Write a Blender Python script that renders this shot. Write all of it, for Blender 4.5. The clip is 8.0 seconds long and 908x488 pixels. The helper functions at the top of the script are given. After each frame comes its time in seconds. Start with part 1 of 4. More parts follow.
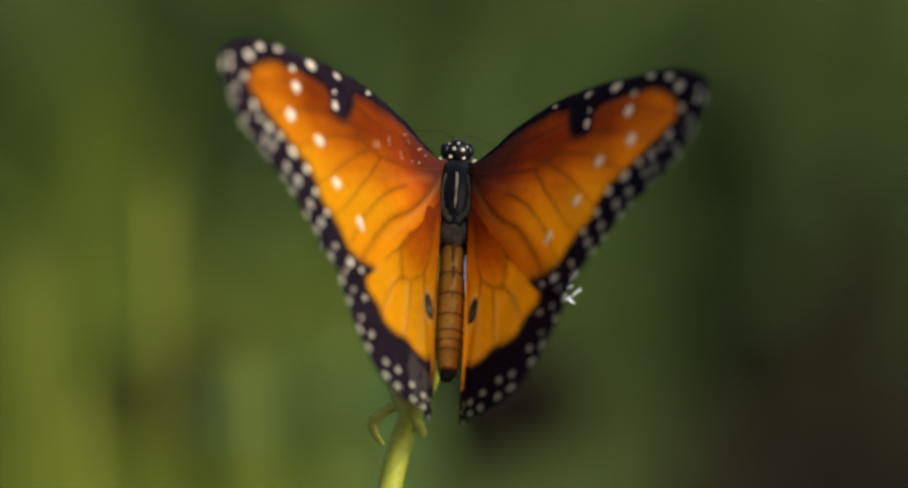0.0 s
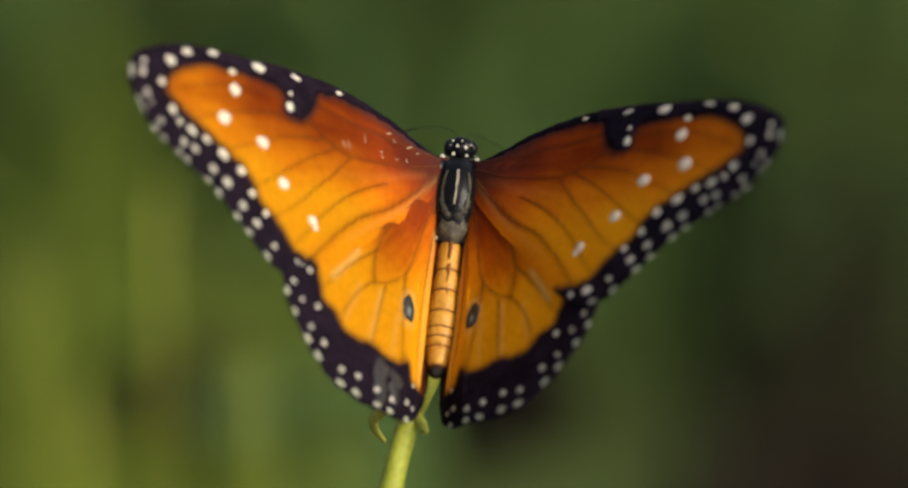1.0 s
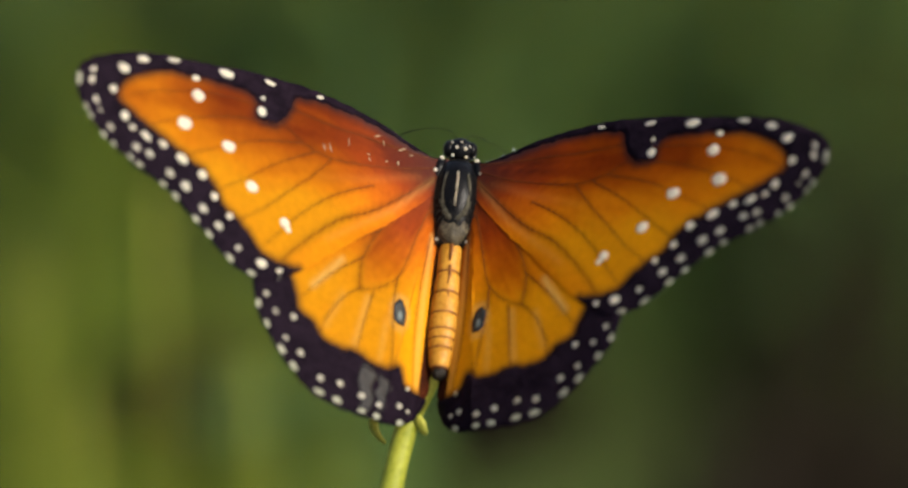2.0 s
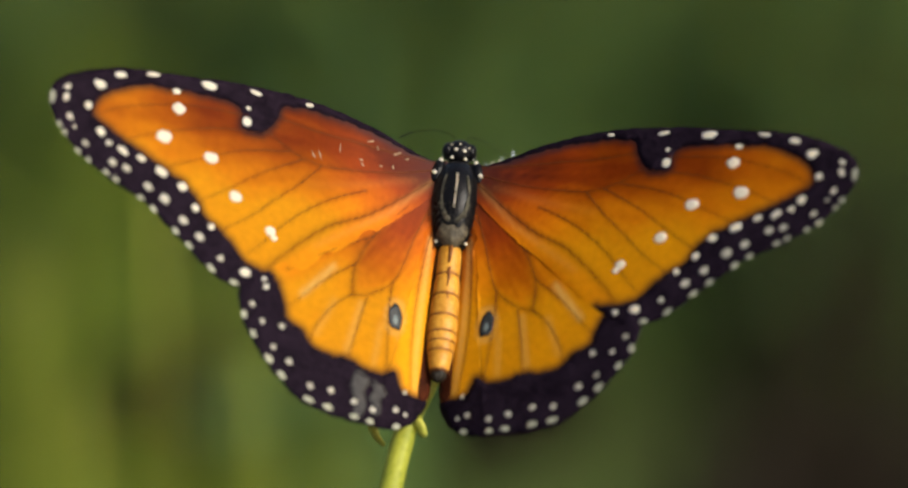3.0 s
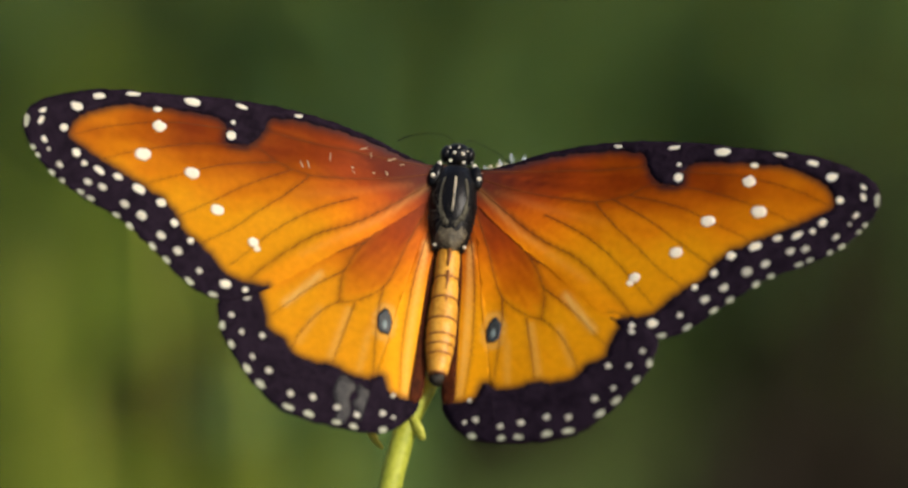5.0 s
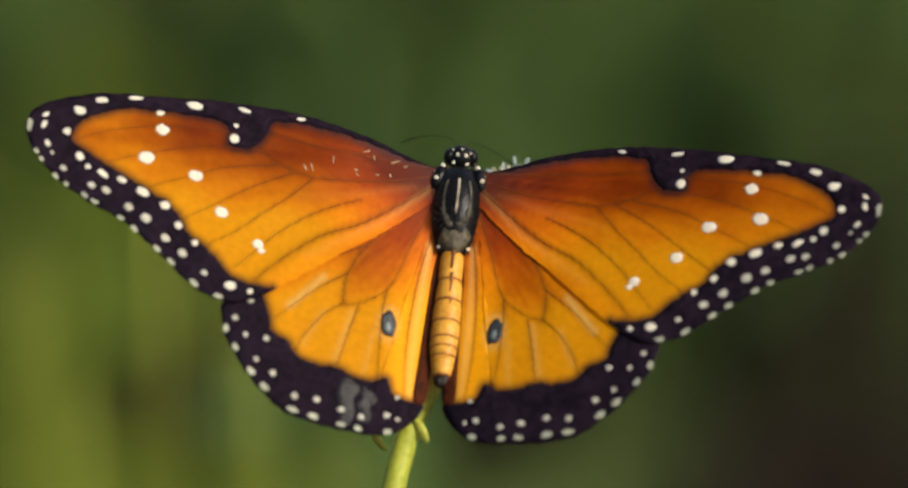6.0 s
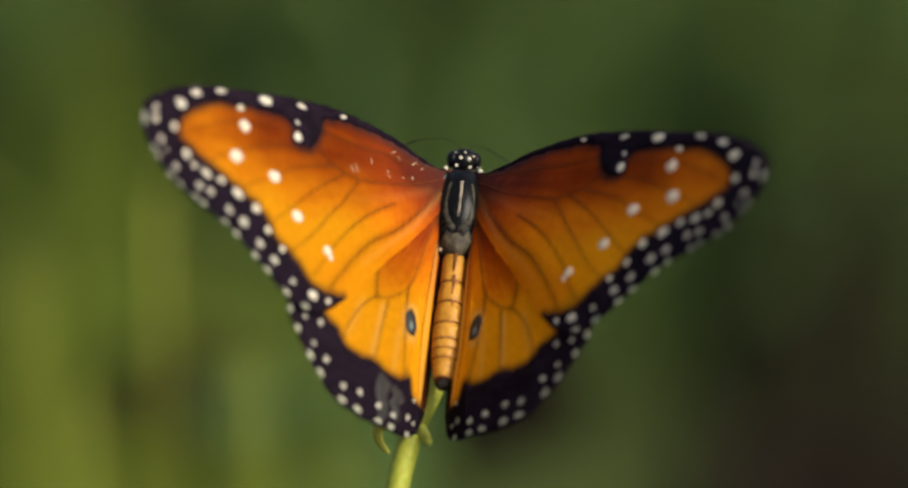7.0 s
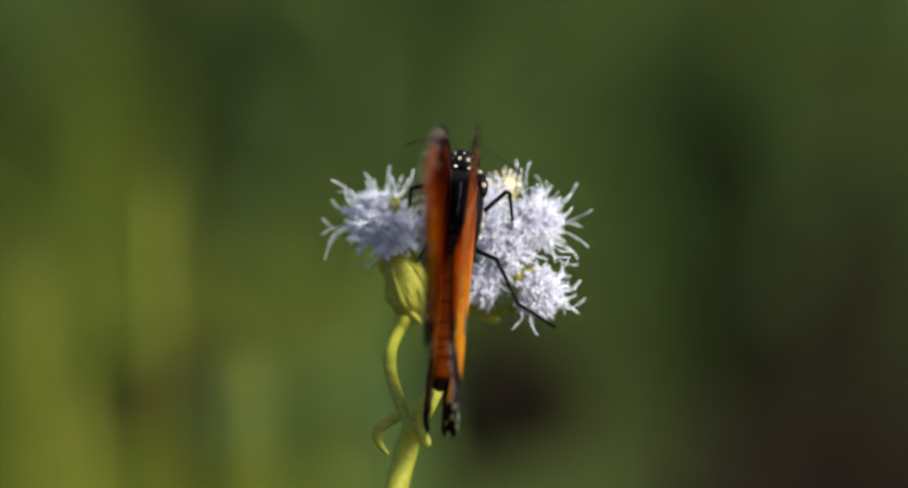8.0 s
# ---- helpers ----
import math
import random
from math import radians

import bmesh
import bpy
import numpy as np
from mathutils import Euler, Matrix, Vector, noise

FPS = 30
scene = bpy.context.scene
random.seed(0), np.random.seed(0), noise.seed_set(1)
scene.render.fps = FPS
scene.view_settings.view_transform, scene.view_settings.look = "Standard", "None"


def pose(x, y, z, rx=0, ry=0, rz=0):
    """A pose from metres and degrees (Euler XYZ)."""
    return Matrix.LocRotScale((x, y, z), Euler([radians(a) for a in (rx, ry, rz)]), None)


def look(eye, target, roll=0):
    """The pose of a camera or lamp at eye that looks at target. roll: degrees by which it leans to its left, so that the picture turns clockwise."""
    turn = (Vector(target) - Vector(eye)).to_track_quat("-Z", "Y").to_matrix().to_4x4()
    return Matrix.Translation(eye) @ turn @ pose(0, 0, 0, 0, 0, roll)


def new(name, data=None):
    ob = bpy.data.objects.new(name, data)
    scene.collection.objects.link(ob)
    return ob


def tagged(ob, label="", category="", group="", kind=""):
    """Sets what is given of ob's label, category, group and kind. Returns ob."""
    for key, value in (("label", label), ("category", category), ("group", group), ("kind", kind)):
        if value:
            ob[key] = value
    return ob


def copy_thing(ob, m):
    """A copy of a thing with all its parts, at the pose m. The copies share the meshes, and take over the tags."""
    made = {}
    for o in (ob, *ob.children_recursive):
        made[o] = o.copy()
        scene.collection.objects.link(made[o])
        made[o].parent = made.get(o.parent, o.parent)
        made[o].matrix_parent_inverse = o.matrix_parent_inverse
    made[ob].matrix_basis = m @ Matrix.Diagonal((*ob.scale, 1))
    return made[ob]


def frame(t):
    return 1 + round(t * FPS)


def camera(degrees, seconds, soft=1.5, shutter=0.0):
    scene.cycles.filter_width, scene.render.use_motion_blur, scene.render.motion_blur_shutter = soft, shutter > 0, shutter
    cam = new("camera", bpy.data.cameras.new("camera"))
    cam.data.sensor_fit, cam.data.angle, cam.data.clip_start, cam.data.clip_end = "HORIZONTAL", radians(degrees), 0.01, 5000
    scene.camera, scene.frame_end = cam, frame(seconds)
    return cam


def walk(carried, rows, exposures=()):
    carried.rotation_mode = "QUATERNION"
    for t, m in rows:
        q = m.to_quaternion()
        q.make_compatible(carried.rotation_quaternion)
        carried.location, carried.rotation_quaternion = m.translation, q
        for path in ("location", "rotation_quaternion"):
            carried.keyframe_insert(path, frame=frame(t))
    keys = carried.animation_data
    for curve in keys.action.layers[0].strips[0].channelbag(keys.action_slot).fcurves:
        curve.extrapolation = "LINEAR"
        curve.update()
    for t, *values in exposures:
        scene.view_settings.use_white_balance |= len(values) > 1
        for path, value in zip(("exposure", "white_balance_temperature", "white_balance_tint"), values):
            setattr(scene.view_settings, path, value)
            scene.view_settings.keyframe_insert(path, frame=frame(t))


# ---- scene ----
# The stage: x to the right, y up the picture, z towards the lens, origin at the point of sharp focus.
MM = 0.001
FOCUS = Vector((0, 0, 1.0))
TILT = radians(25)
FORWARD = Vector((0, math.cos(TILT), -math.sin(TILT)))
EYE = FOCUS - FORWARD * 0.4727
STAGE = Matrix.Translation(FOCUS) @ look(EYE, FOCUS).to_3x3().to_4x4()

cam = camera(10, 8.0, soft=2.6)
cam.data.dof.use_dof = True
cam.data.dof.focus_distance = 0.4707
cam.data.dof.aperture_fstop = 12.0
walk(cam, [(0, look(EYE, FOCUS)), (8.0, look(EYE, FOCUS))])

# The butterfly's stance on the stage: head up, leaning away from the lens.
ROLL, LEAN = -5.6, -27.56
STANCE = pose(0, 0, 0, 0, 0, ROLL) @ pose(0, 0, 0, LEAN)

# ---- light ----
SUN_WAY = (STAGE.to_3x3() @ STANCE.to_3x3() @ Vector((0.61, 0.20, 0.75))).normalized()
world = bpy.data.worlds.new("world")
scene.world = world
world.use_nodes = True
sky = world.node_tree.nodes.new("ShaderNodeTexSky")
sky.sky_type = "NISHITA"
sky.sun_disc = False
sky.dust_density = 4.0   # hazy sunlight
sky.sun_elevation = math.asin(SUN_WAY.z)
sky.sun_rotation = math.atan2(SUN_WAY.x, SUN_WAY.y)
background = world.node_tree.nodes["Background"]
background.inputs["Strength"].default_value = 0.125
world.node_tree.links.new(sky.outputs[0], background.inputs[0])
sun = new("sun", bpy.data.lights.new("sun", "SUN"))
sun.data.energy = 3.8
sun.data.angle = radians(14)
sun.data.color = (1.0, 0.93, 0.82)
sun.matrix_basis = look(SUN_WAY * 5, (0, 0, 0))
scene.view_settings.exposure = 0.70


# ---- materials ----
def nodes_of(name):
    m = bpy.data.materials.new(name)
    m.use_nodes = True
    return m, m.node_tree.nodes, m.node_tree.links


def surface(name, dark, light, scale=300.0, rough=0.6, bump=0.15, fine=4.0, glow=0.0, spread=0.0, shine=0.2, warm=(1, 1, 1)):
    """Two tones mixed by noise at two scales, with relief. glow: share of light let through, tinted by warm. spread: variation from piece to piece."""
    m, n, l = nodes_of(name)
    b = n["Principled BSDF"]
    geo = n.new("ShaderNodeTexCoord")
    big = n.new("ShaderNodeTexNoise")
    big.inputs["Scale"].default_value = scale
    big.inputs["Detail"].default_value = 4
    small = n.new("ShaderNodeTexNoise")
    small.inputs["Scale"].default_value = scale * fine
    small.inputs["Detail"].default_value = 6
    l.new(geo.outputs["Object"], big.inputs["Vector"])
    l.new(geo.outputs["Object"], small.inputs["Vector"])
    both = n.new("ShaderNodeMath")
    both.operation = "MULTIPLY_ADD"
    l.new(small.outputs["Fac"], both.inputs[0])
    both.inputs[1].default_value = 0.5
    half = n.new("ShaderNodeMath")
    half.operation = "MULTIPLY"
    half.inputs[1].default_value = 0.5
    l.new(big.outputs["Fac"], half.inputs[0])
    l.new(half.outputs[0], both.inputs[2])
    ramp = n.new("ShaderNodeValToRGB")
    ramp.color_ramp.elements[0].position, ramp.color_ramp.elements[1].position = 0.36, 0.64
    ramp.color_ramp.elements[0].color = (*dark, 1)
    ramp.color_ramp.elements[1].color = (*light, 1)
    l.new(both.outputs[0], ramp.inputs[0])
    colour = ramp.outputs[0]
    if spread:
        info = n.new("ShaderNodeObjectInfo")
        isle = n.new("ShaderNodeNewGeometry")
        mixed = n.new("ShaderNodeMath")
        mixed.operation = "ADD"
        l.new(info.outputs["Random"], mixed.inputs[0])
        l.new(isle.outputs["Random Per Island"], mixed.inputs[1])
        value = n.new("ShaderNodeMapRange")
        value.inputs["From Max"].default_value = 2.0
        value.inputs["To Min"].default_value, value.inputs["To Max"].default_value = 1 - spread, 1 + spread
        l.new(mixed.outputs[0], value.inputs["Value"])
        hsv = n.new("ShaderNodeHueSaturation")
        l.new(value.outputs[0], hsv.inputs["Value"])
        l.new(colour, hsv.inputs["Color"])
        colour = hsv.outputs[0]
    l.new(colour, b.inputs["Base Color"])
    b.inputs["Roughness"].default_value = rough
    b.inputs["Specular IOR Level"].default_value = shine
    if bump:
        relief = n.new("ShaderNodeBump")
        relief.inputs["Strength"].default_value = bump
        relief.inputs["Distance"].default_value = 0.2 / scale
        l.new(small.outputs["Fac"], relief.inputs["Height"])
        l.new(relief.outputs[0], b.inputs["Normal"])
    if glow:
        through_light = n.new("ShaderNodeBsdfTranslucent")
        tinted = n.new("ShaderNodeMixRGB")
        tinted.blend_type = "MULTIPLY"
        tinted.inputs[0].default_value = 1.0
        tinted.inputs[2].default_value = (*warm, 1)
        l.new(colour, tinted.inputs[1])
        l.new(tinted.outputs[0], through_light.inputs["Color"])
        mix = n.new("ShaderNodeMixShader")
        mix.inputs[0].default_value = glow
        l.new(b.outputs[0], mix.inputs[1])
        l.new(through_light.outputs[0], mix.inputs[2])
        l.new(mix.outputs[0], n["Material Output"].inputs["Surface"])
    return m


def wing_scales(name):
    """Orange wing scales: deep mahogany to amber by the wing's own zones, brown along the veins, dusky at the border
    and, partly as painted shade, at the root.
    """
    m, n, l = nodes_of(name)
    b = n["Principled BSDF"]
    geo = n.new("ShaderNodeTexCoord")

    def attribute(which):
        a = n.new("ShaderNodeAttribute")
        a.attribute_name = which
        return a.outputs["Fac"]

    grain = n.new("ShaderNodeTexNoise")
    grain.inputs["Scale"].default_value = 1500
    grain.inputs["Detail"].default_value = 5
    cloud = n.new("ShaderNodeTexNoise")
    cloud.inputs["Scale"].default_value = 260
    cloud.inputs["Detail"].default_value = 3
    l.new(geo.outputs["Object"], grain.inputs["Vector"])
    l.new(geo.outputs["Object"], cloud.inputs["Vector"])
    wobble = n.new("ShaderNodeMath")
    wobble.operation = "MULTIPLY_ADD"
    wobble.inputs[1].default_value = 0.24
    l.new(cloud.outputs["Fac"], wobble.inputs[0])
    l.new(attribute("zone"), wobble.inputs[2])
    ramp = n.new("ShaderNodeValToRGB")
    ramp.color_ramp.elements[0].position, ramp.color_ramp.elements[0].color = 0.12, (0.072, 0.0095, 0.002, 1)
    ramp.color_ramp.elements[1].position, ramp.color_ramp.elements[1].color = 1.0, (0.82, 0.33, 0.004, 1)
    for at, tone in ((0.35, (0.22, 0.032, 0.002, 1)), (0.6, (0.46, 0.106, 0.002, 1)), (0.8, (0.72, 0.222, 0.003, 1))):
        e = ramp.color_ramp.elements.new(at)
        e.color = tone
    l.new(wobble.outputs[0], ramp.inputs[0])
    speck = n.new("ShaderNodeMixRGB")
    speck.blend_type = "MULTIPLY"
    speck.inputs[0].default_value = 0.28
    l.new(ramp.outputs[0], speck.inputs[1])
    l.new(grain.outputs["Fac"], speck.inputs[2])
    veined = n.new("ShaderNodeMixRGB")
    l.new(attribute("veins"), veined.inputs[0])
    l.new(speck.outputs[0], veined.inputs[1])
    veined.inputs[2].default_value = (0.07, 0.016, 0.003, 1)
    pale = n.new("ShaderNodeMixRGB")
    l.new(attribute("pale"), pale.inputs[0])
    l.new(veined.outputs[0], pale.inputs[1])
    pale.inputs[2].default_value = (0.68, 0.42, 0.12, 1)
    dusk = n.new("ShaderNodeMixRGB")
    l.new(attribute("dusk"), dusk.inputs[0])
    l.new(pale.outputs[0], dusk.inputs[1])
    dusk.inputs[2].default_value = (0.022, 0.013, 0.014, 1)
    l.new(dusk.outputs[0], b.inputs["Base Color"])
    b.inputs["Roughness"].default_value = 0.55
    b.inputs["Specular IOR Level"].default_value = 0.04
    relief = n.new("ShaderNodeBump")
    relief.inputs["Strength"].default_value = 0.25
    relief.inputs["Distance"].default_value = 0.00008
    l.new(grain.outputs["Fac"], relief.inputs["Height"])
    l.new(relief.outputs[0], b.inputs["Normal"])
    back_lit = n.new("ShaderNodeBsdfTranslucent")
    deep = n.new("ShaderNodeGamma")   # light that passes through comes out redder
    deep.inputs["Gamma"].default_value = 1.22
    l.new(dusk.outputs[0], deep.inputs["Color"])
    l.new(deep.outputs[0], back_lit.inputs["Color"])
    mix = n.new("ShaderNodeMixShader")
    thin = n.new("ShaderNodeMapRange")   # lets less light through at the wing's root, to darken it
    thin.clamp = False   # and more in the pale spots
    thin.inputs["To Min"].default_value, thin.inputs["To Max"].default_value = 0.60, 0.02
    l.new(attribute("dense"), thin.inputs["Value"])
    l.new(thin.outputs[0], mix.inputs[0])
    l.new(b.outputs[0], mix.inputs[1])
    l.new(back_lit.outputs[0], mix.inputs[2])
    l.new(mix.outputs[0], n["Material Output"].inputs["Surface"])
    return m


ORANGE = wing_scales("orange_wing_scales")
BORDER = surface("black_wing_scales", (0.0035, 0.002, 0.004), (0.010, 0.006, 0.0105), 420, 0.75, 0.4, shine=0.02)
WORN = surface("worn_grey_scales", (0.005, 0.004, 0.005), (0.024, 0.022, 0.019), 450, 0.6, 0.3)
WHITE = surface("white_scales", (0.72, 0.68, 0.56), (0.88, 0.84, 0.72), 1500, 0.6, 0.2, glow=0.6, warm=(1.0, 0.9, 0.62))
DIM_WHITE = surface("thin_white_scales", (0.46, 0.44, 0.35), (0.72, 0.69, 0.58), 1500, 0.6, 0.2, glow=0.6, warm=(1.0, 0.93, 0.7))
CREAM = surface("cream_fringe", (0.36, 0.37, 0.27), (0.60, 0.60, 0.47), 1500, 0.7, 0.2, glow=0.6, warm=(1.0, 0.97, 0.76))
SCUFF = surface("rubbed_scales", (0.16, 0.11, 0.06), (0.32, 0.24, 0.15), 1500, 0.7, 0.2)
VEIN = surface("brown_vein", (0.06, 0.014, 0.003), (0.12, 0.032, 0.006), 900, 0.5, 0.2, shine=0.05)
FOLD = surface("brown_fold", (0.022, 0.006, 0.003), (0.06, 0.014, 0.004), 700, 0.7, 0.2, glow=0.15, shine=0.03)
SCENT = surface("scent_patch", (0.006, 0.006, 0.006), (0.022, 0.025, 0.024), 900, 0.5, 0.3)
HAZEL = surface("painted_glint", (0.05, 0.066, 0.064), (0.12, 0.15, 0.14), 900, 0.5, 0.2)
CHITIN = surface("black_chitin", (0.0015, 0.0015, 0.002), (0.005, 0.0045, 0.0045), 900, 0.3, 0.2, shine=0.1)
STRIPE = surface("grey_hair_stripe", (0.045, 0.040, 0.026), (0.15, 0.135, 0.09), 1600, 0.6, 0.4)
BROWN_HAIR = surface("brown_grey_hair", (0.006, 0.005, 0.004), (0.026, 0.021, 0.014), 1600, 0.6, 0.4)
OLIVE_HAIR = surface("olive_grey_hair", (0.020, 0.016, 0.009), (0.088, 0.070, 0.040), 1300, 0.6, 0.4)
BELLY = surface("amber_abdomen", (0.29, 0.128, 0.010), (0.44, 0.218, 0.026), 700, 0.45, 0.25)
BAND = surface("brown_band", (0.09, 0.028, 0.007), (0.20, 0.075, 0.016), 900, 0.5, 0.25)
STEM = surface("green_stem", (0.22, 0.25, 0.022), (0.36, 0.37, 0.045), 500, 0.5, 0.2, glow=0.35)
CALYX = surface("yellow_green_calyx", (0.28, 0.30, 0.03), (0.46, 0.44, 0.08), 700, 0.6, 0.3, glow=0.3)
PETAL = surface("lilac_white_floret", (0.55, 0.57, 0.71), (0.77, 0.79, 0.88), 900, 0.6, 0.2, glow=0.2)
STYLE = surface("pale_style", (0.60, 0.69, 0.79), (0.82, 0.86, 0.90), 900, 0.6, 0.1, glow=0.2)
ANTHER = surface("cream_bud", (0.55, 0.50, 0.32), (0.80, 0.74, 0.55), 900, 0.6, 0.2, glow=0.15)
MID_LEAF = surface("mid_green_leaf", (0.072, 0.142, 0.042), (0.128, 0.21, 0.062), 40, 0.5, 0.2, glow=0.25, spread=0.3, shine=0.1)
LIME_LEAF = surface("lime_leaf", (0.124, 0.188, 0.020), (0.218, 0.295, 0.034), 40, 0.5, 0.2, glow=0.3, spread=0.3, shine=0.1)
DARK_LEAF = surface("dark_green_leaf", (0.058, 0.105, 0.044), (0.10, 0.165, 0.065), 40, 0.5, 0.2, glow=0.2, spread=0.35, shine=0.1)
# brown taken nearly to black: background shade is put into this leaf colour
SHADE_BROWN_LEAF = surface("shade_brown_leaf", (0.013, 0.010, 0.0065), (0.030, 0.0235, 0.0145), 40, 0.8, 0.3, spread=0.35, shine=0.04)
SOIL = surface("dark_soil", (0.012, 0.0095, 0.006), (0.034, 0.026, 0.017), 30, 0.95, 0.6)
GRASS = surface("grass_blades", (0.065, 0.10, 0.026), (0.13, 0.175, 0.042), 20, 0.6, 0.2, glow=0.2, spread=0.35)


# ---- mesh helpers ----
def finish(name, bm, material, parent=None, label="", smooth=True):
    me = bpy.data.meshes.new(name)
    bm.normal_update()
    bm.to_mesh(me)
    bm.free()
    if smooth:
        for f in me.polygons:
            f.use_smooth = True
    for m in material if isinstance(material, (list, tuple)) else (material,):
        me.materials.append(m)
    ob = new(name, me)
    if parent is not None:
        ob.parent = parent
    if label:
        tagged(ob, label)
    return ob


part = finish


def spline(points, step=0.5, closed=False):
    """A smooth line through the points, sampled about every step."""
    pts = [Vector(p) for p in points]
    out = []
    count = len(pts) if closed else len(pts) - 1
    for i in range(count):
        if closed:
            a, b, c, d = (pts[(i + k) % len(pts)] for k in (-1, 0, 1, 2))
        else:
            b, c = pts[i], pts[i + 1]
            a, d = pts[max(i - 1, 0)], pts[min(i + 2, len(pts) - 1)]
        n = max(1, int((c - b).length / step))
        for k in range(n):
            t = k / n
            out.append(0.5 * ((2 * b) + (c - a) * t + (2 * a - 5 * b + 4 * c - d) * t * t + (3 * b - a - 3 * c + d) * t ** 3))
    if not closed:
        out.append(pts[-1])
    return out


def tube(bm, points, radii, sides=6, flat=1.0, index=0):
    """A tapered tube along the points, closed at both ends."""
    pts = [Vector(p) for p in points]
    n = len(pts)
    rings = []
    side = None
    for i, p in enumerate(pts):
        way = (pts[min(i + 1, n - 1)] - pts[max(i - 1, 0)]).normalized()
        if side is None:
            side = way.orthogonal().normalized()
        side = (side - way * side.dot(way)).normalized()
        up = way.cross(side)
        r = radii[i] if isinstance(radii, (list, tuple)) else radii
        rings.append([bm.verts.new(p + side * math.cos(a) * r + up * math.sin(a) * r * flat)
                      for a in (2 * math.pi * k / sides for k in range(sides))])
    for a, b in zip(rings, rings[1:]):
        for k in range(sides):
            bm.faces.new((a[k], a[(k + 1) % sides], b[(k + 1) % sides], b[k])).material_index = index
    bm.faces.new(rings[0][::-1]).material_index = index
    bm.faces.new(rings[-1]).material_index = index


def blob(bm, centre, radii, turn=None, rings=8, sides=12, rough=0.0, seed=0.0, index=0):
    """An ellipsoid with a slightly uneven skin."""
    c = Vector(centre)
    turn = turn or Matrix.Identity(3)
    grid = []
    for i in range(1, rings):
        a = math.pi * i / rings
        row = []
        for k in range(sides):
            b = 2 * math.pi * k / sides
            d = Vector((math.sin(a) * math.cos(b), math.sin(a) * math.sin(b), math.cos(a)))
            s = 1 + rough * noise.noise(d * 2.3 + Vector((seed, seed * 1.7, 0)))
            row.append(bm.verts.new(c + turn @ Vector((d.x * radii[0] * s, d.y * radii[1] * s, d.z * radii[2] * s))))
        grid.append(row)
    top = bm.verts.new(c + turn @ Vector((0, 0, radii[2])))
    low = bm.verts.new(c + turn @ Vector((0, 0, -radii[2])))
    for k in range(sides):
        j = (k + 1) % sides
        bm.faces.new((top, grid[0][k], grid[0][j])).material_index = index
        bm.faces.new((low, grid[-1][j], grid[-1][k])).material_index = index
        for a, b in zip(grid, grid[1:]):
            bm.faces.new((a[k], b[k], b[j], a[j])).material_index = index


def inside(p, poly):
    hit = False
    x, y = p[0], p[1]
    j = len(poly) - 1
    for i in range(len(poly)):
        xi, yi, xj, yj = poly[i][0], poly[i][1], poly[j][0], poly[j][1]
        if (yi > y) != (yj > y) and x < (xj - xi) * (y - yi) / (yj - yi) + xi:
            hit = not hit
        j = i
    return hit


def gap(p, line):
    """Distance from a point to a polyline, in the plane."""
    best = 1e9
    px, py = p[0], p[1]
    for a, b in zip(line, line[1:]):
        ax, ay, bx, by = a[0], a[1], b[0], b[1]
        dx, dy = bx - ax, by - ay
        d2 = dx * dx + dy * dy
        t = 0 if d2 == 0 else max(0, min(1, ((px - ax) * dx + (py - ay) * dy) / d2))
        best = min(best, math.hypot(px - ax - t * dx, py - ay - t * dy))
    return best


